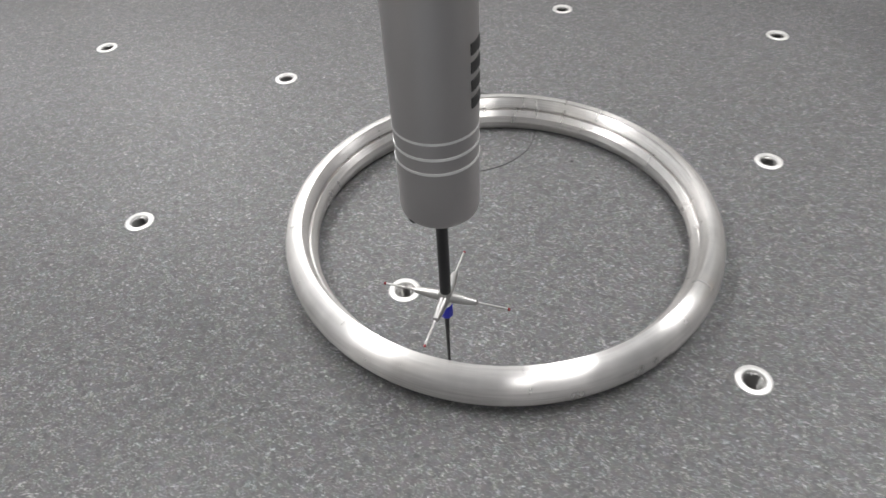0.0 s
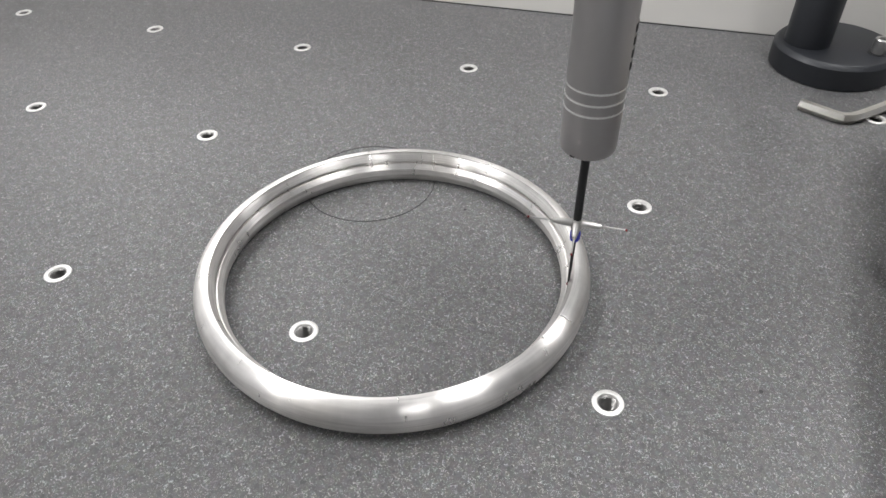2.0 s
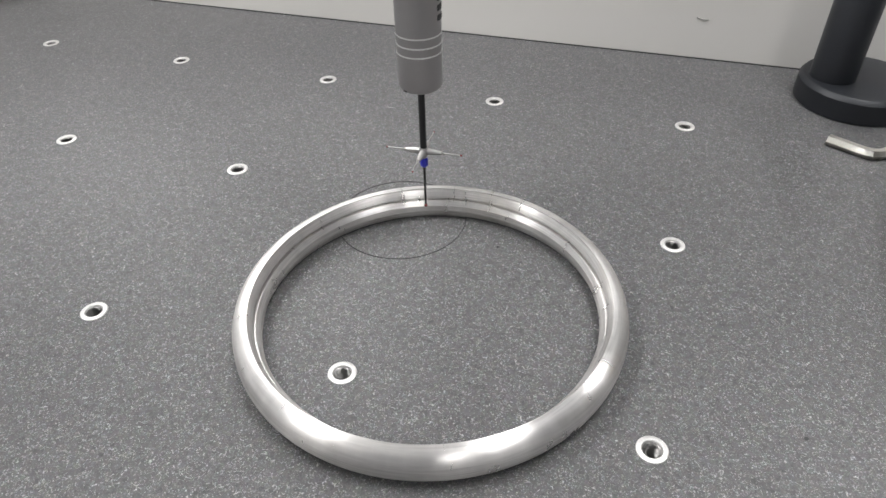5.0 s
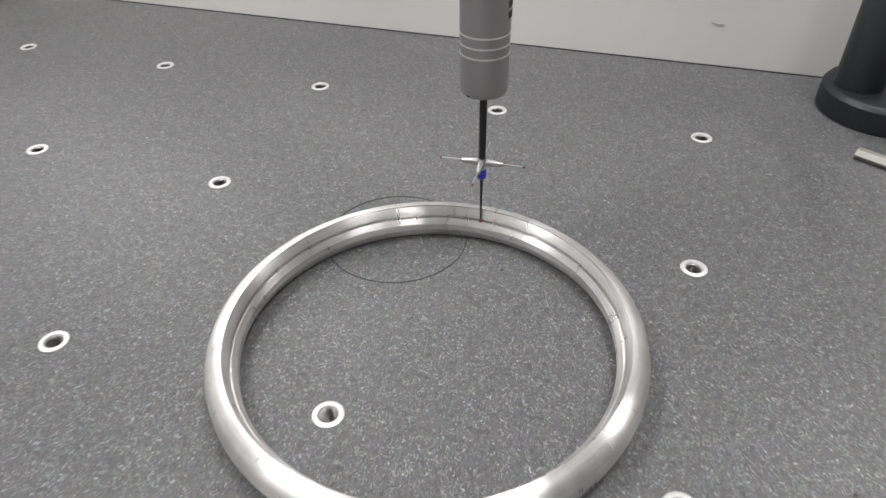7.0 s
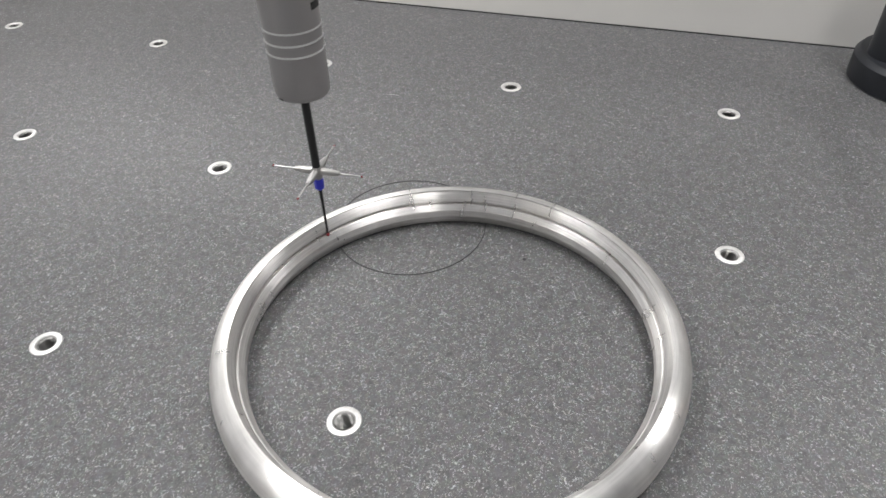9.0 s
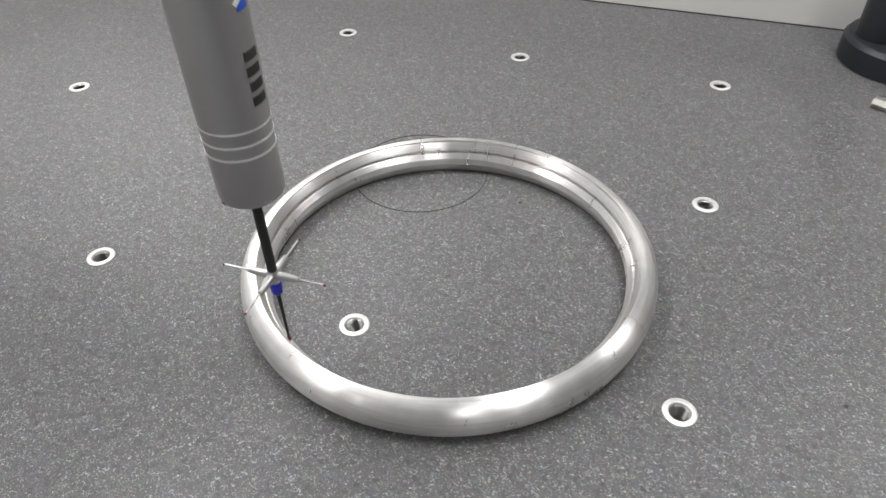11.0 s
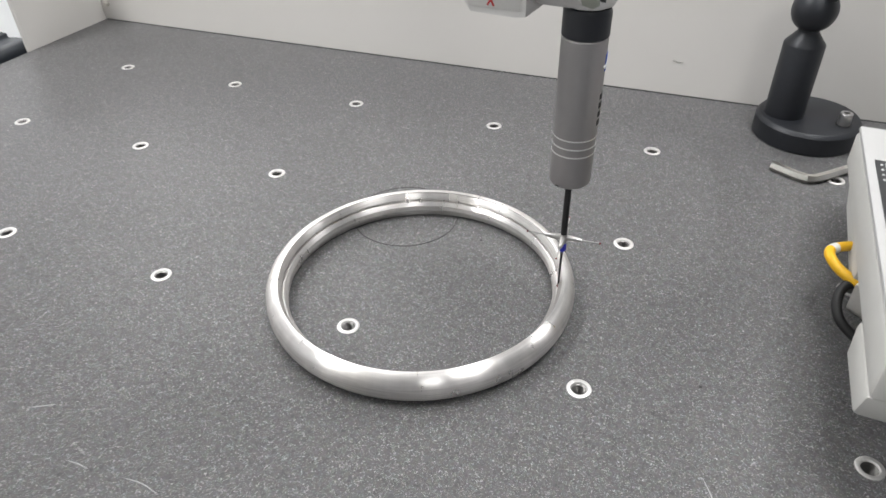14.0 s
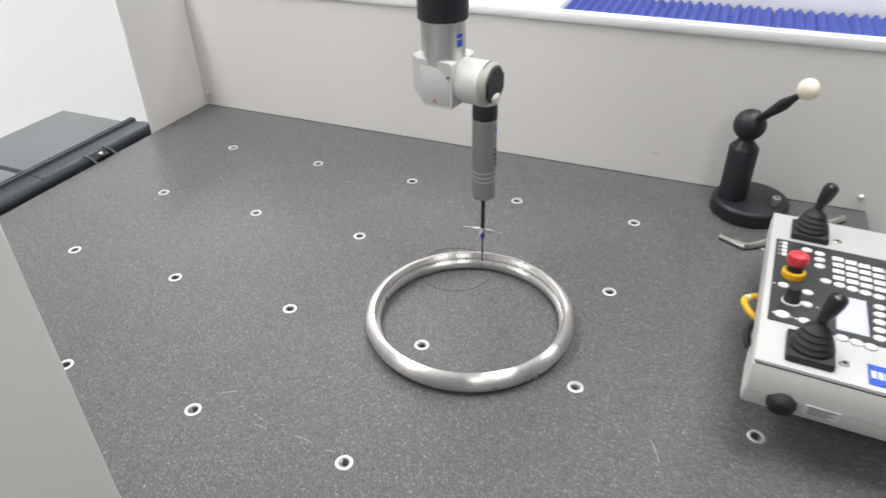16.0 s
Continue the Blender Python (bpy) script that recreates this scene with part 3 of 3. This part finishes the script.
    # block with its chamfered back
    outline = [(-0.0240, -0.0225), (-0.0240, 0.0195), (-0.0275, 0.0216), (-0.0600, 0.0216), (-0.0665, 0.0240), (-0.0660, -0.0085), (-0.0545, -0.0235), (-0.0300, -0.0235)]
    bm = bevelled(prism(outline, 0.0445), 0.0018, 3, 35)
    blk = part("swivel_block", bm, CASTING, p, "light grey swivel block with chamfered corners", joint, 25)
    face = [(-0.0555, -0.0205), (-0.0575, 0.0155)] + [(-0.0480 + 0.0215 * math.sin(radians(a)), -0.0050 + 0.0205 * math.cos(radians(a))) for a in range(0, 91, 9)] + [(-0.0265, -0.0200)]
    part("block_face", bevelled(prism(face, 0.0030, at=pose(0, -0.0212, 0)), 0.0003, 2, 40), CASTING, blk, "flat face with a curved upper edge")
    bm = bmesh.new()
    box(0.0010, 0.0006, 0.0036, at=pose(-0.0437, -0.0227, -0.0175, 0, 30, 0), bm=bm)
    box(0.0010, 0.0006, 0.0036, at=pose(-0.0420, -0.0227, -0.0175, 0, -30, 0), bm=bm)
    part("red_mark", bm, RED_INK, blk)
    part("pin", rod(0.0012, -0.024, -0.0215, at=pose(-0.0275, 0, 0.008, 90, 0, 0) @ pose(0, 0, 0.0450)), DARK, blk)
    # upper turning cylinder
    up = pose(-0.0442, 0.0045, 0)
    cyl = part("turning_cylinder", lathe([(0, 0.2300), (0.0205, 0.2300), (0.0212, 0.2306), (0.0212, 0.2690), (0.0215, 0.2700), (0, 0.2700)], 64, at=up), BRIGHT, p, "bright aluminium turning cylinder")
    part("mark_patch", patch(0.0212, -31, -12, 0.2470, 0.2535), LOGO, cyl, "blue square mark", up)
    part("mark_patch", patch(0.0212, -31, -12, 0.2555, 0.2590), LOGO, cyl, "blue square mark", up)
    part("drive_housing", lathe([(0, 0.2700), (0.0230, 0.2700), (0.0238, 0.2708), (0.0238, 0.330), (0.030, 0.345), (0.030, 0.520), (0, 0.520)], 48, at=up), DARK, p, "black drive housing")
    part("quill", box(0.075, 0.075, 1.04, 0.006, 2, up @ pose(0, 0, 1.04)), LEDGE, p, "white square vertical quill")
    return p


def bridge_column():
    c = new("bridge_column", finish("bridge_column", box(0.15, 0.15, 2.40, 0.006, 3, pose(-0.075, -0.075, 0.35)), COLUMN))
    tagged(c, "smooth light grey machine column beside the granite", "machine column")
    return c


# ---------------------------------------------------------------- reference sphere, hex key
def sphere_stand():
    s = thing("reference_sphere_stand", "black stand holding an ivory reference sphere on an arm", "sphere stand", pose(0.2765, 0.3805, 0))
    base = part("base", lathe([(0, 0), (0.0440, 0), (0.0450, 0.001), (0.0450, 0.0165), (0.0425, 0.0198), (0.0415, 0.0202), (0, 0.0202)], 72), DARK, s, "round black base plate")
    part("bolt_hole", rod(0.0070, 0.0190, 0.0206, at=pose(0.0270, -0.0130, 0)), RUBBER, base)
    bolt = part("bolt", lathe([(0.0026, 0.0265), (0.0028, 0.0315), (0.0048, 0.0315), (0.0053, 0.0308), (0.0053, 0.0210), (0.0048, 0.0200), (0, 0.0200)], 24, at=pose(0.0270, -0.0130, 0)), BRIGHT, s, "bright socket-head bolt")
    part("socket", rod(0.0030, 0.0255, 0.0275, seg=6, at=pose(0.0270, -0.0130, 0)), INK, bolt)
    col = pose(-0.0218, -0.0040, 0)
    part("column", lathe([(0, 0.0200), (0.0170, 0.0200), (0.0170, 0.0850), (0.0164, 0.0862), (0.0122, 0.0912), (0.0085, 0.0960), (0.0085, 0.1010), (0, 0.1010)], 56, at=col), DARK, s, "black turned column")
    hub = Vector((-0.0218, -0.0040, 0.1140))
    part("joint_ball", ball(0.0184, 0.1140, 48, 24, at=col), DARK, s, "black joint ball")
    tip = Vector((0.2971 - 0.2765, 0.3066 - 0.3805, 0.1868))
    d = tip - hub
    pts = [hub + d * k for k in (0.20, 0.34, 0.40, 0.46, 0.62, 0.70, 0.88)]
    part("arm", tube(pts, [0.0046, 0.0048, 0.0050, 0.0058, 0.0066, 0.0050, 0.0024], 24), DARK, s, "black tapered arm")
    part("sphere", ball(0.0110, 0, 40, 20, at=Matrix.Translation(tip)), IVORY, s, "ivory ceramic sphere")


def hex_key():
    line = [(0.2505, 0.3060), (0.2640, 0.2985), (0.2720, 0.2942), (0.2775, 0.2925), (0.2830, 0.2940), (0.2885, 0.2985), (0.3050, 0.3150), (0.3450, 0.3570), (0.3860, 0.4005)]
    ob = new("hex_key", finish("hex_key", tube([(x - 0.001, y - 0.0040, 0.0036) for x, y in line], 0.0040, 6), NICKEL, 25))
    tagged(ob, "bent steel hex key lying on the granite", "hex key")


# ---------------------------------------------------------------- control panel
def control_panel():
    """Local axes: x along the front edge, y up the panel, z out of the top plate, whose surface is z = 0."""
    c = thing("control_panel", "white control panel with two joysticks and a red stop button", "control panel", pose(0.2784, -0.0135, 0.0905, -4.11, 0, -2.93))
    W, D = 0.165, 0.269
    turn = pose(W / 2, 0, 0, 0, 0, 90)
    part("housing", bevelled(prism([(0.0, -0.0042), (0.0, -0.030), (D, -0.030), (D, -0.0042)], W, at=turn), 0.0025, 2), PANEL_S, c, "light grey upper housing")
    part("seam", box(W - 0.003, D - 0.003, 0.0012, at=pose(W / 2, D / 2, -0.0040)), INK, c)
    part("top_plate", box(W - 0.001, D - 0.001, 0.0036, 0.0012, 2, pose(W / 2, D / 2, -0.0018)), PANEL_W, c, "white painted top plate")
    part("front_base", bevelled(prism([(0.0015, -0.0302), (0.0110, -0.0500), (0.060, -0.0520), (0.064, -0.0302)], W + 0.001, at=turn), 0.003, 2), PANEL_S, c, "light grey sloping front base")
    part("rear_base", bevelled(prism([(0.122, -0.0302), (0.130, -0.0530), (0.222, -0.0470), (0.262, -0.0302)], W - 0.006, at=turn), 0.004, 2), PANEL_S, c, "light grey rear base")
    part("middle_base", box(W - 0.07, 0.058, 0.018, 0.002, 1, pose(W / 2, 0.093, -0.0392)), PANEL_S, c)
    for x, y, zf in ((0.050, 0.100, 0.0836), (W - 0.050, 0.100, 0.0836), (0.050, 0.205, 0.0754), (W - 0.053, 0.205, 0.0754)):
        part("foot", rod(0.012, -zf, -0.046, 0.001, 20, at=pose(x, y, 0)), RUBBER, c, "black rubber foot")
    # sloping front wall: dark plug and a rating plate
    front = pose(0, 0.0060, -0.0395, 25.6, 0, 0)
    part("plug", lathe([(0, -0.006), (0.0106, -0.006), (0.0106, 0.0035), (0.0098, 0.0050), (0.0088, 0.0070), (0.0078, 0.0078), (0, 0.0078)], 32, at=front @ pose(0.0270, 0, 0.0060, 90, 0, 0)), RUBBER, c, "black round plug")
    plate = part("rating_plate", box(0.024, 0.0012, 0.014, at=front @ pose(0.054, -0.0002, 0.0060)), PALE_INK, c, "pale rating plate")
    for k in range(4):
        part("print_bar", box(0.014 + 0.004 * (k % 2), 0.0008, 0.0014, at=front @ pose(0.0525 + 0.0015 * (k % 2), -0.0008, 0.0012 + 0.0031 * k)), SATIN, plate)
    side = part("side_plate", box(0.0010, 0.026, 0.018, at=pose(0.0038, 0.042, -0.0440)), PALE_INK, c, "white label plate")
    for k in range(4):
        part("print_bar", box(0.0008, 0.014, 0.0013, at=pose(0.0033, 0.045, -0.0500 + 0.0036 * k)), INK, side)
    part("print_bar", box(0.0008, 0.006, 0.006, at=pose(0.0033, 0.033, -0.0480)), INK, side)
    # keypad film
    key = part("keypad_panel", box(0.128, 0.149, 0.0008, 0.0003, 1, pose(0.0058 + 0.064, 0.1322, 0.0004)), KEYPAD, c, "dark grey keypad film")
    z = 0.0009
    oval = finish("button", lathe([(0, -0.0004), (1.0, -0.0004), (0.96, 0.0005), (0.80, 0.0008), (0, 0.0008)], 20), BUTTON, 30)
    square = finish("button", box(0.0092, 0.0072, 0.0012, 0.0004, 1), BUTTON, 30)

    def button(mesh, u, v, sx=1.0, sy=1.0):
        o = new("button", mesh)
        o.parent = key
        o.matrix_basis = pose(u, v, z) @ Matrix.Diagonal((sx, sy, 1, 1))
    ovals = [(0.0328, 0.1940), (0.0437, 0.1917), (0.0437, 0.1795), (0.0437, 0.1671), (0.0484, 0.1412), (0.0154, 0.1172), (0.0346, 0.1138), (0.0340, 0.0935), (0.0327, 0.0672)]
    ovals += [(0.0591 + 0.0100 * k, 0.1395 - 0.0019 * k) for k in range(6)] + [(0.0593 + 0.0098 * k, 0.0558 - 0.0013 * k) for k in range(3)] + [(0.0885 - 0.0007 * k, 0.1163 - 0.0120 * k) for k in range(5)]
    for u, v in ovals:
        button(oval, u, v, 0.0047, 0.0043)
    button(oval, 0.0164, 0.0691, 0.0060, 0.0056)
    for r in range(4):
        for q in range(6):
            button(square, 0.0590 + 0.0107 * q, 0.1885 - 0.0122 * r - 0.0016 * q)
    for r in range(4):
        part("indicator", box(0.0042, 0.0056, 0.0008, at=pose(0.0135, 0.1985 - 0.0078 * r, 0.0011)), BUTTON, key)
        part("print_bar", box(0.0013, 0.0020, 0.0005, at=pose(0.0092, 0.1985 - 0.0078 * r, 0.0010)), BUTTON, key)
    for u, v in ((0.0080, 0.1172), (0.0095, 0.0691), (0.0235, 0.0680), (0.0265, 0.0675), (0.0420, 0.0925)):
        part("print_bar", box(0.0016, 0.0018, 0.0005, at=pose(u, v, 0.0010)), BUTTON, key)
    part("display", box(0.0230, 0.0545, 0.0010, 0.0003, 1, pose(0.0672, 0.0938, 0.0010)), SCREEN, c, "pale violet lit display")
    # stop button
    stop = pose(0.0222, 0.1372, 0)
    es = part("stop_base", lathe([(0, 0), (0.0091, 0), (0.0097, 0.001), (0.0097, 0.0062), (0.0090, 0.0070), (0, 0.0074)], 40, at=stop), YELLOW, c, "yellow stop button collar")
    part("stop_stem", rod(0.0068, 0.0070, 0.0145, at=stop), RUBBER, es)
    part("stop_button", lathe([(0, 0.0136), (0.0078, 0.0136), (0.0087, 0.0149), (0.0087, 0.0203), (0.0081, 0.0226), (0.0061, 0.0239), (0, 0.0243)], 40, at=stop), RED, es, "red mushroom stop button")
    # rotary knob on a pale dial
    part("dial", lathe([(0.0058, 0), (0.0078, 0), (0.0078, 0.0013), (0.0058, 0.0013)], 36, at=pose(0.0222, 0.0928, 0.0006), closed=True), BUTTON, c, "pale dial ring")
    part("knob", lathe([(0, 0), (0.0066, 0), (0.0068, 0.0034), (0.0056, 0.0051), (0.0053, 0.0138), (0.0044, 0.0146), (0, 0.0146)], 12, at=pose(0.0222, 0.0928, 0.0006)), RUBBER, c, "black ribbed rotary knob")
    # joysticks
    for u, v, tip, tall in ((0.0345, 0.2310, (0.0100, 0.0010), 0.92), (0.0368, 0.0250, (0.0105, 0.0000), 0.90)):
        j = part("joystick", box(0.0330, 0.0360, 0.0062, 0.0012, 2, pose(u, v, 0.0032)), RUBBER, c, "black joystick on a ribbed rubber boot")
        boot = [(0, 0.006), (0.0158, 0.006)]
        for k, r in enumerate((0.0156, 0.0138, 0.0118, 0.0096)):
            boot += [(r, 0.0075 + 0.0045 * k), (r + 0.0002, 0.0088 + 0.0045 * k), (r - 0.0016, 0.0108 + 0.0045 * k)]
        boot += [(0.0058, 0.0262), (0.0044, 0.0285), (0, 0.0285)]
        part("boot", lathe(boot, 40, at=pose(u, v, 0)), RUBBER, j, "ribbed rubber boot")
        lean = pose(u, v, 0.0265, -degrees_of(tip[1], 0.04), degrees_of(tip[0], 0.04), 0)
        grip = part("handle", lathe([(0, 0), (0.0038, 0), (0.0036, 0.0035), (0.0048, 0.0042), (0.0050, 0.0058), (0.0046, 0.0068), (0.0058, 0.0110), (0.0070, 0.0190), (0.0076, 0.0255), (0.0068, 0.0300), (0.0044, 0.0320), (0, 0.0326)], 28, at=lean @ Matrix.Diagonal((tall, tall, tall, 1))), GRIP, j, "glossy black grip")
    for u, v in ((0.0591, 0.2267), (0.0602, 0.0225)):
        s = part("screw", lathe([(0, 0), (0.0036, 0), (0.0036, 0.0010), (0.0030, 0.0016), (0.0014, 0.0016), (0.0010, 0.0006), (0, 0.0006)], 24, at=pose(u, v, 0)), NICKEL, c, "plated screw")
        # raised black hexagon carries the shade of the screw's socket
        part("recess_shade", lathe([(0, 0.0008), (0.0021, 0.0008), (0.0021, 0.0018), (0, 0.0018)], 6, at=pose(u, v, 0)), INK, s)
    logo = part("mark_plate", box(0.025, 0.0245, 0.0006, at=pose(0.0880, 0.0180, 0.0003)), LOGO, c, "blue square maker's mark")
    for k in range(5):
        part("print_bar", box(0.0030, 0.0085, 0.0004, at=pose(0.0790 + 0.0044 * k, 0.0180, 0.0008)), PALE_INK, logo)
    # connector and looped cable
    cab = thing("looped_cable", "black cable with a yellow sleeve looping from the control panel", "cable")
    loop = smooth_line([(0.303, 0.1480, 0.036), (0.2885, 0.1435, 0.038), (0.2775, 0.1355, 0.038), (0.2775, 0.1270, 0.037), (0.2840, 0.1170, 0.035), (0.2960, 0.1080, 0.033)], 8)
    part("sleeve", tube(loop, 0.0032, 16), YELLOW, cab, "yellow sleeve")
    part("sleeve_band", tube(loop[13:17], 0.0034, 16), PALE_INK, cab, "white band")
    slack = smooth_line([(0.2980, 0.1080, 0.033), (0.2890, 0.1115, 0.032), (0.2840, 0.1070, 0.028), (0.2830, 0.0980, 0.023), (0.2870, 0.0890, 0.018), (0.3000, 0.0800, 0.012)], 8)
    part("cable", tube(slack, 0.0030, 14), RUBBER, cab, "black cable")
    part("connector", box(0.016, 0.014, 0.020, 0.002, 2, pose(0.2960, 0.0935, 0.036, 0, 0, -38)), NICKEL, cab, "metal cable connector")


def degrees_of(a, b):
    return math.degrees(math.atan2(a, b))


def marks():
    """Pencil ring and light scuffs on the granite."""
    n = 96
    pts = [(-0.0170 + 0.0412 * math.cos(2 * math.pi * k / n), 0.1296 + 0.0412 * math.sin(2 * math.pi * k / n), 0.0) for k in range(n + 1)]
    tagged(new("ring_mark", finish("ring_mark", tube(pts, 0.00034, 6), PENCIL)), "thin dark circle drawn on the granite", "mark")
    scuffs = [
        ((-0.1405, -0.1245), (-0.1330, -0.1205), (-0.1265, -0.1165)), ((-0.0555, -0.1415), (-0.0440, -0.1410), (-0.0320, -0.1430)), ((0.221, -0.036), (0.226, -0.045), (0.231, -0.058)),
        ((-0.084, 0.2665), (-0.079, 0.2670), (-0.074, 0.2670)), ((-0.0215, -0.1460), (-0.0165, -0.1440), (-0.0115, -0.1430)), ((-0.0920, -0.1440), (-0.0840, -0.1435), (-0.0770, -0.1440)), ((-0.02, 0.335), (-0.017, 0.3345), (-0.014, 0.334)),
    ]
    for line in scuffs:
        pts = smooth_line([(x, y, -0.0001) for x, y in line], 5)
        wide = [0.00012 + 0.00030 * math.sin(math.pi * k / (len(pts) - 1)) for k in range(len(pts))]
        tagged(new("scuff", finish("scuff", tube(pts, wide, 6), SCRATCH)), "short pale scuff on the granite", "mark", "scuffs on the granite")
    pts = smooth_line([(-0.030, -0.050, -0.0001), (-0.012, -0.073, -0.0001), (0.000, -0.088, -0.0001), (0.016, -0.108, -0.0001)], 6)
    tagged(new("scratch", finish("scratch", tube(pts, 0.00011, 5), SCRATCH)), "long faint hairline scratch on the granite", "mark")
    pts = [(0.147, GY1 - 0.0002, 0.0365), (0.152, GY1 - 0.0004, 0.0352), (0.157, GY1 - 0.0002, 0.0355)]
    tagged(new("wall_scuff", finish("wall_scuff", tube(pts, 0.0004, 6), WALL_MARK)), "small grey scuff on the guard wall", "mark")
    for x, y in ((0.0495, 0.1180), (0.2150, 0.0260)):
        bm = rod(0.0010, -0.0005, 0.0002, seg=7)
        tagged(new("speck", finish("speck", bm, PENCIL)), "small dark speck on the granite", "mark", "specks on the granite").matrix_basis = pose(x, y, 0)


def small_screws():
    for x, y, z in ((-0.5950, GY1, 0.022), (0.4020, GY1, 0.019)):
        ob = new("wall_screw", finish("wall_screw", lathe([(0, 0), (0.0042, 0), (0.0042, 0.003), (0.0030, 0.0046), (0, 0.0048)], 20), NICKEL))
        ob.matrix_basis = pose(x, y, z, 90, 0, 0)
        tagged(ob, "small plated screw in the guard wall", "screw", "guard wall screws")


granite_table()
setting()
steel_ring()
PROBE = probe_head()
BRIDGE = bridge_column()
sphere_stand()
hex_key()
control_panel()
small_screws()
first = threaded_insert()
for k, (i, j) in enumerate(HOLES):
    if k == 0:
        first.matrix_basis = pose(i * S, j * S, 0)
    else:
        copy_thing(first, pose(i * S, j * S, 0, 0, 0, 37 * k % 360))
marks()

# angle of the stylus round the ring, in degrees, and how far it stands off the ring's wall
ORBIT = 0.0910
TURNS = [
    (0.0, -85.6, 0), (0.5, -63.9, 0), (1.0, -41.1, 0), (1.5, -18.2, 0), (2.0, 4.4, 0), (2.5, 26.3, 0), (3.0, 48.8, 0), (3.5, 70.9, 0), (4.0, 93.2, 0), (4.2, 101, 0.0004), (4.5, 110, 0.001),
    (4.8, 113, 0.005), (5.3, 104, 0.008), (5.8, 94, 0.005), (6.2, 90, 0.0008), (6.5, 90, 0.0004), (7.0, 90, 0), (7.5, 90.2, 0), (7.7, 94, 0), (8.0, 106, 0), (8.5, 128.8, 0),
    (8.7, 137.6, 0), (9.2, 159.4, 0), (9.7, 181.3, 0), (10.2, 203.3, 0), (10.8, 229.6, 0), (11.0, 238.6, 0), (11.5, 261.2, 0.0005), (12.0, 284.3, 0.0008), (12.5, 307.0, 0),
    (13.0, 329.2, 0), (13.5, 351.1, -0.0005), (14.0, 373.0, 0), (14.5, 395.6, 0.0005), (15.0, 419.0, 0.0003), (15.5, 441.2, 0.0006), (16.0, 462.6, 0),
]


def motions():
    stops = []
    for t, a, off in TURNS:
        r = ORBIT - off
        stops.append((t, 0.0305 + r * math.cos(radians(a)), 0.0500 + r * math.sin(radians(a))))
    walk(PROBE, [(t, pose(x, y, 0)) for t, x, y in stops])
    walk(BRIDGE, [(t, pose(x - 0.1385, -0.2475, 0)) for t, x, y in stops])


motions()
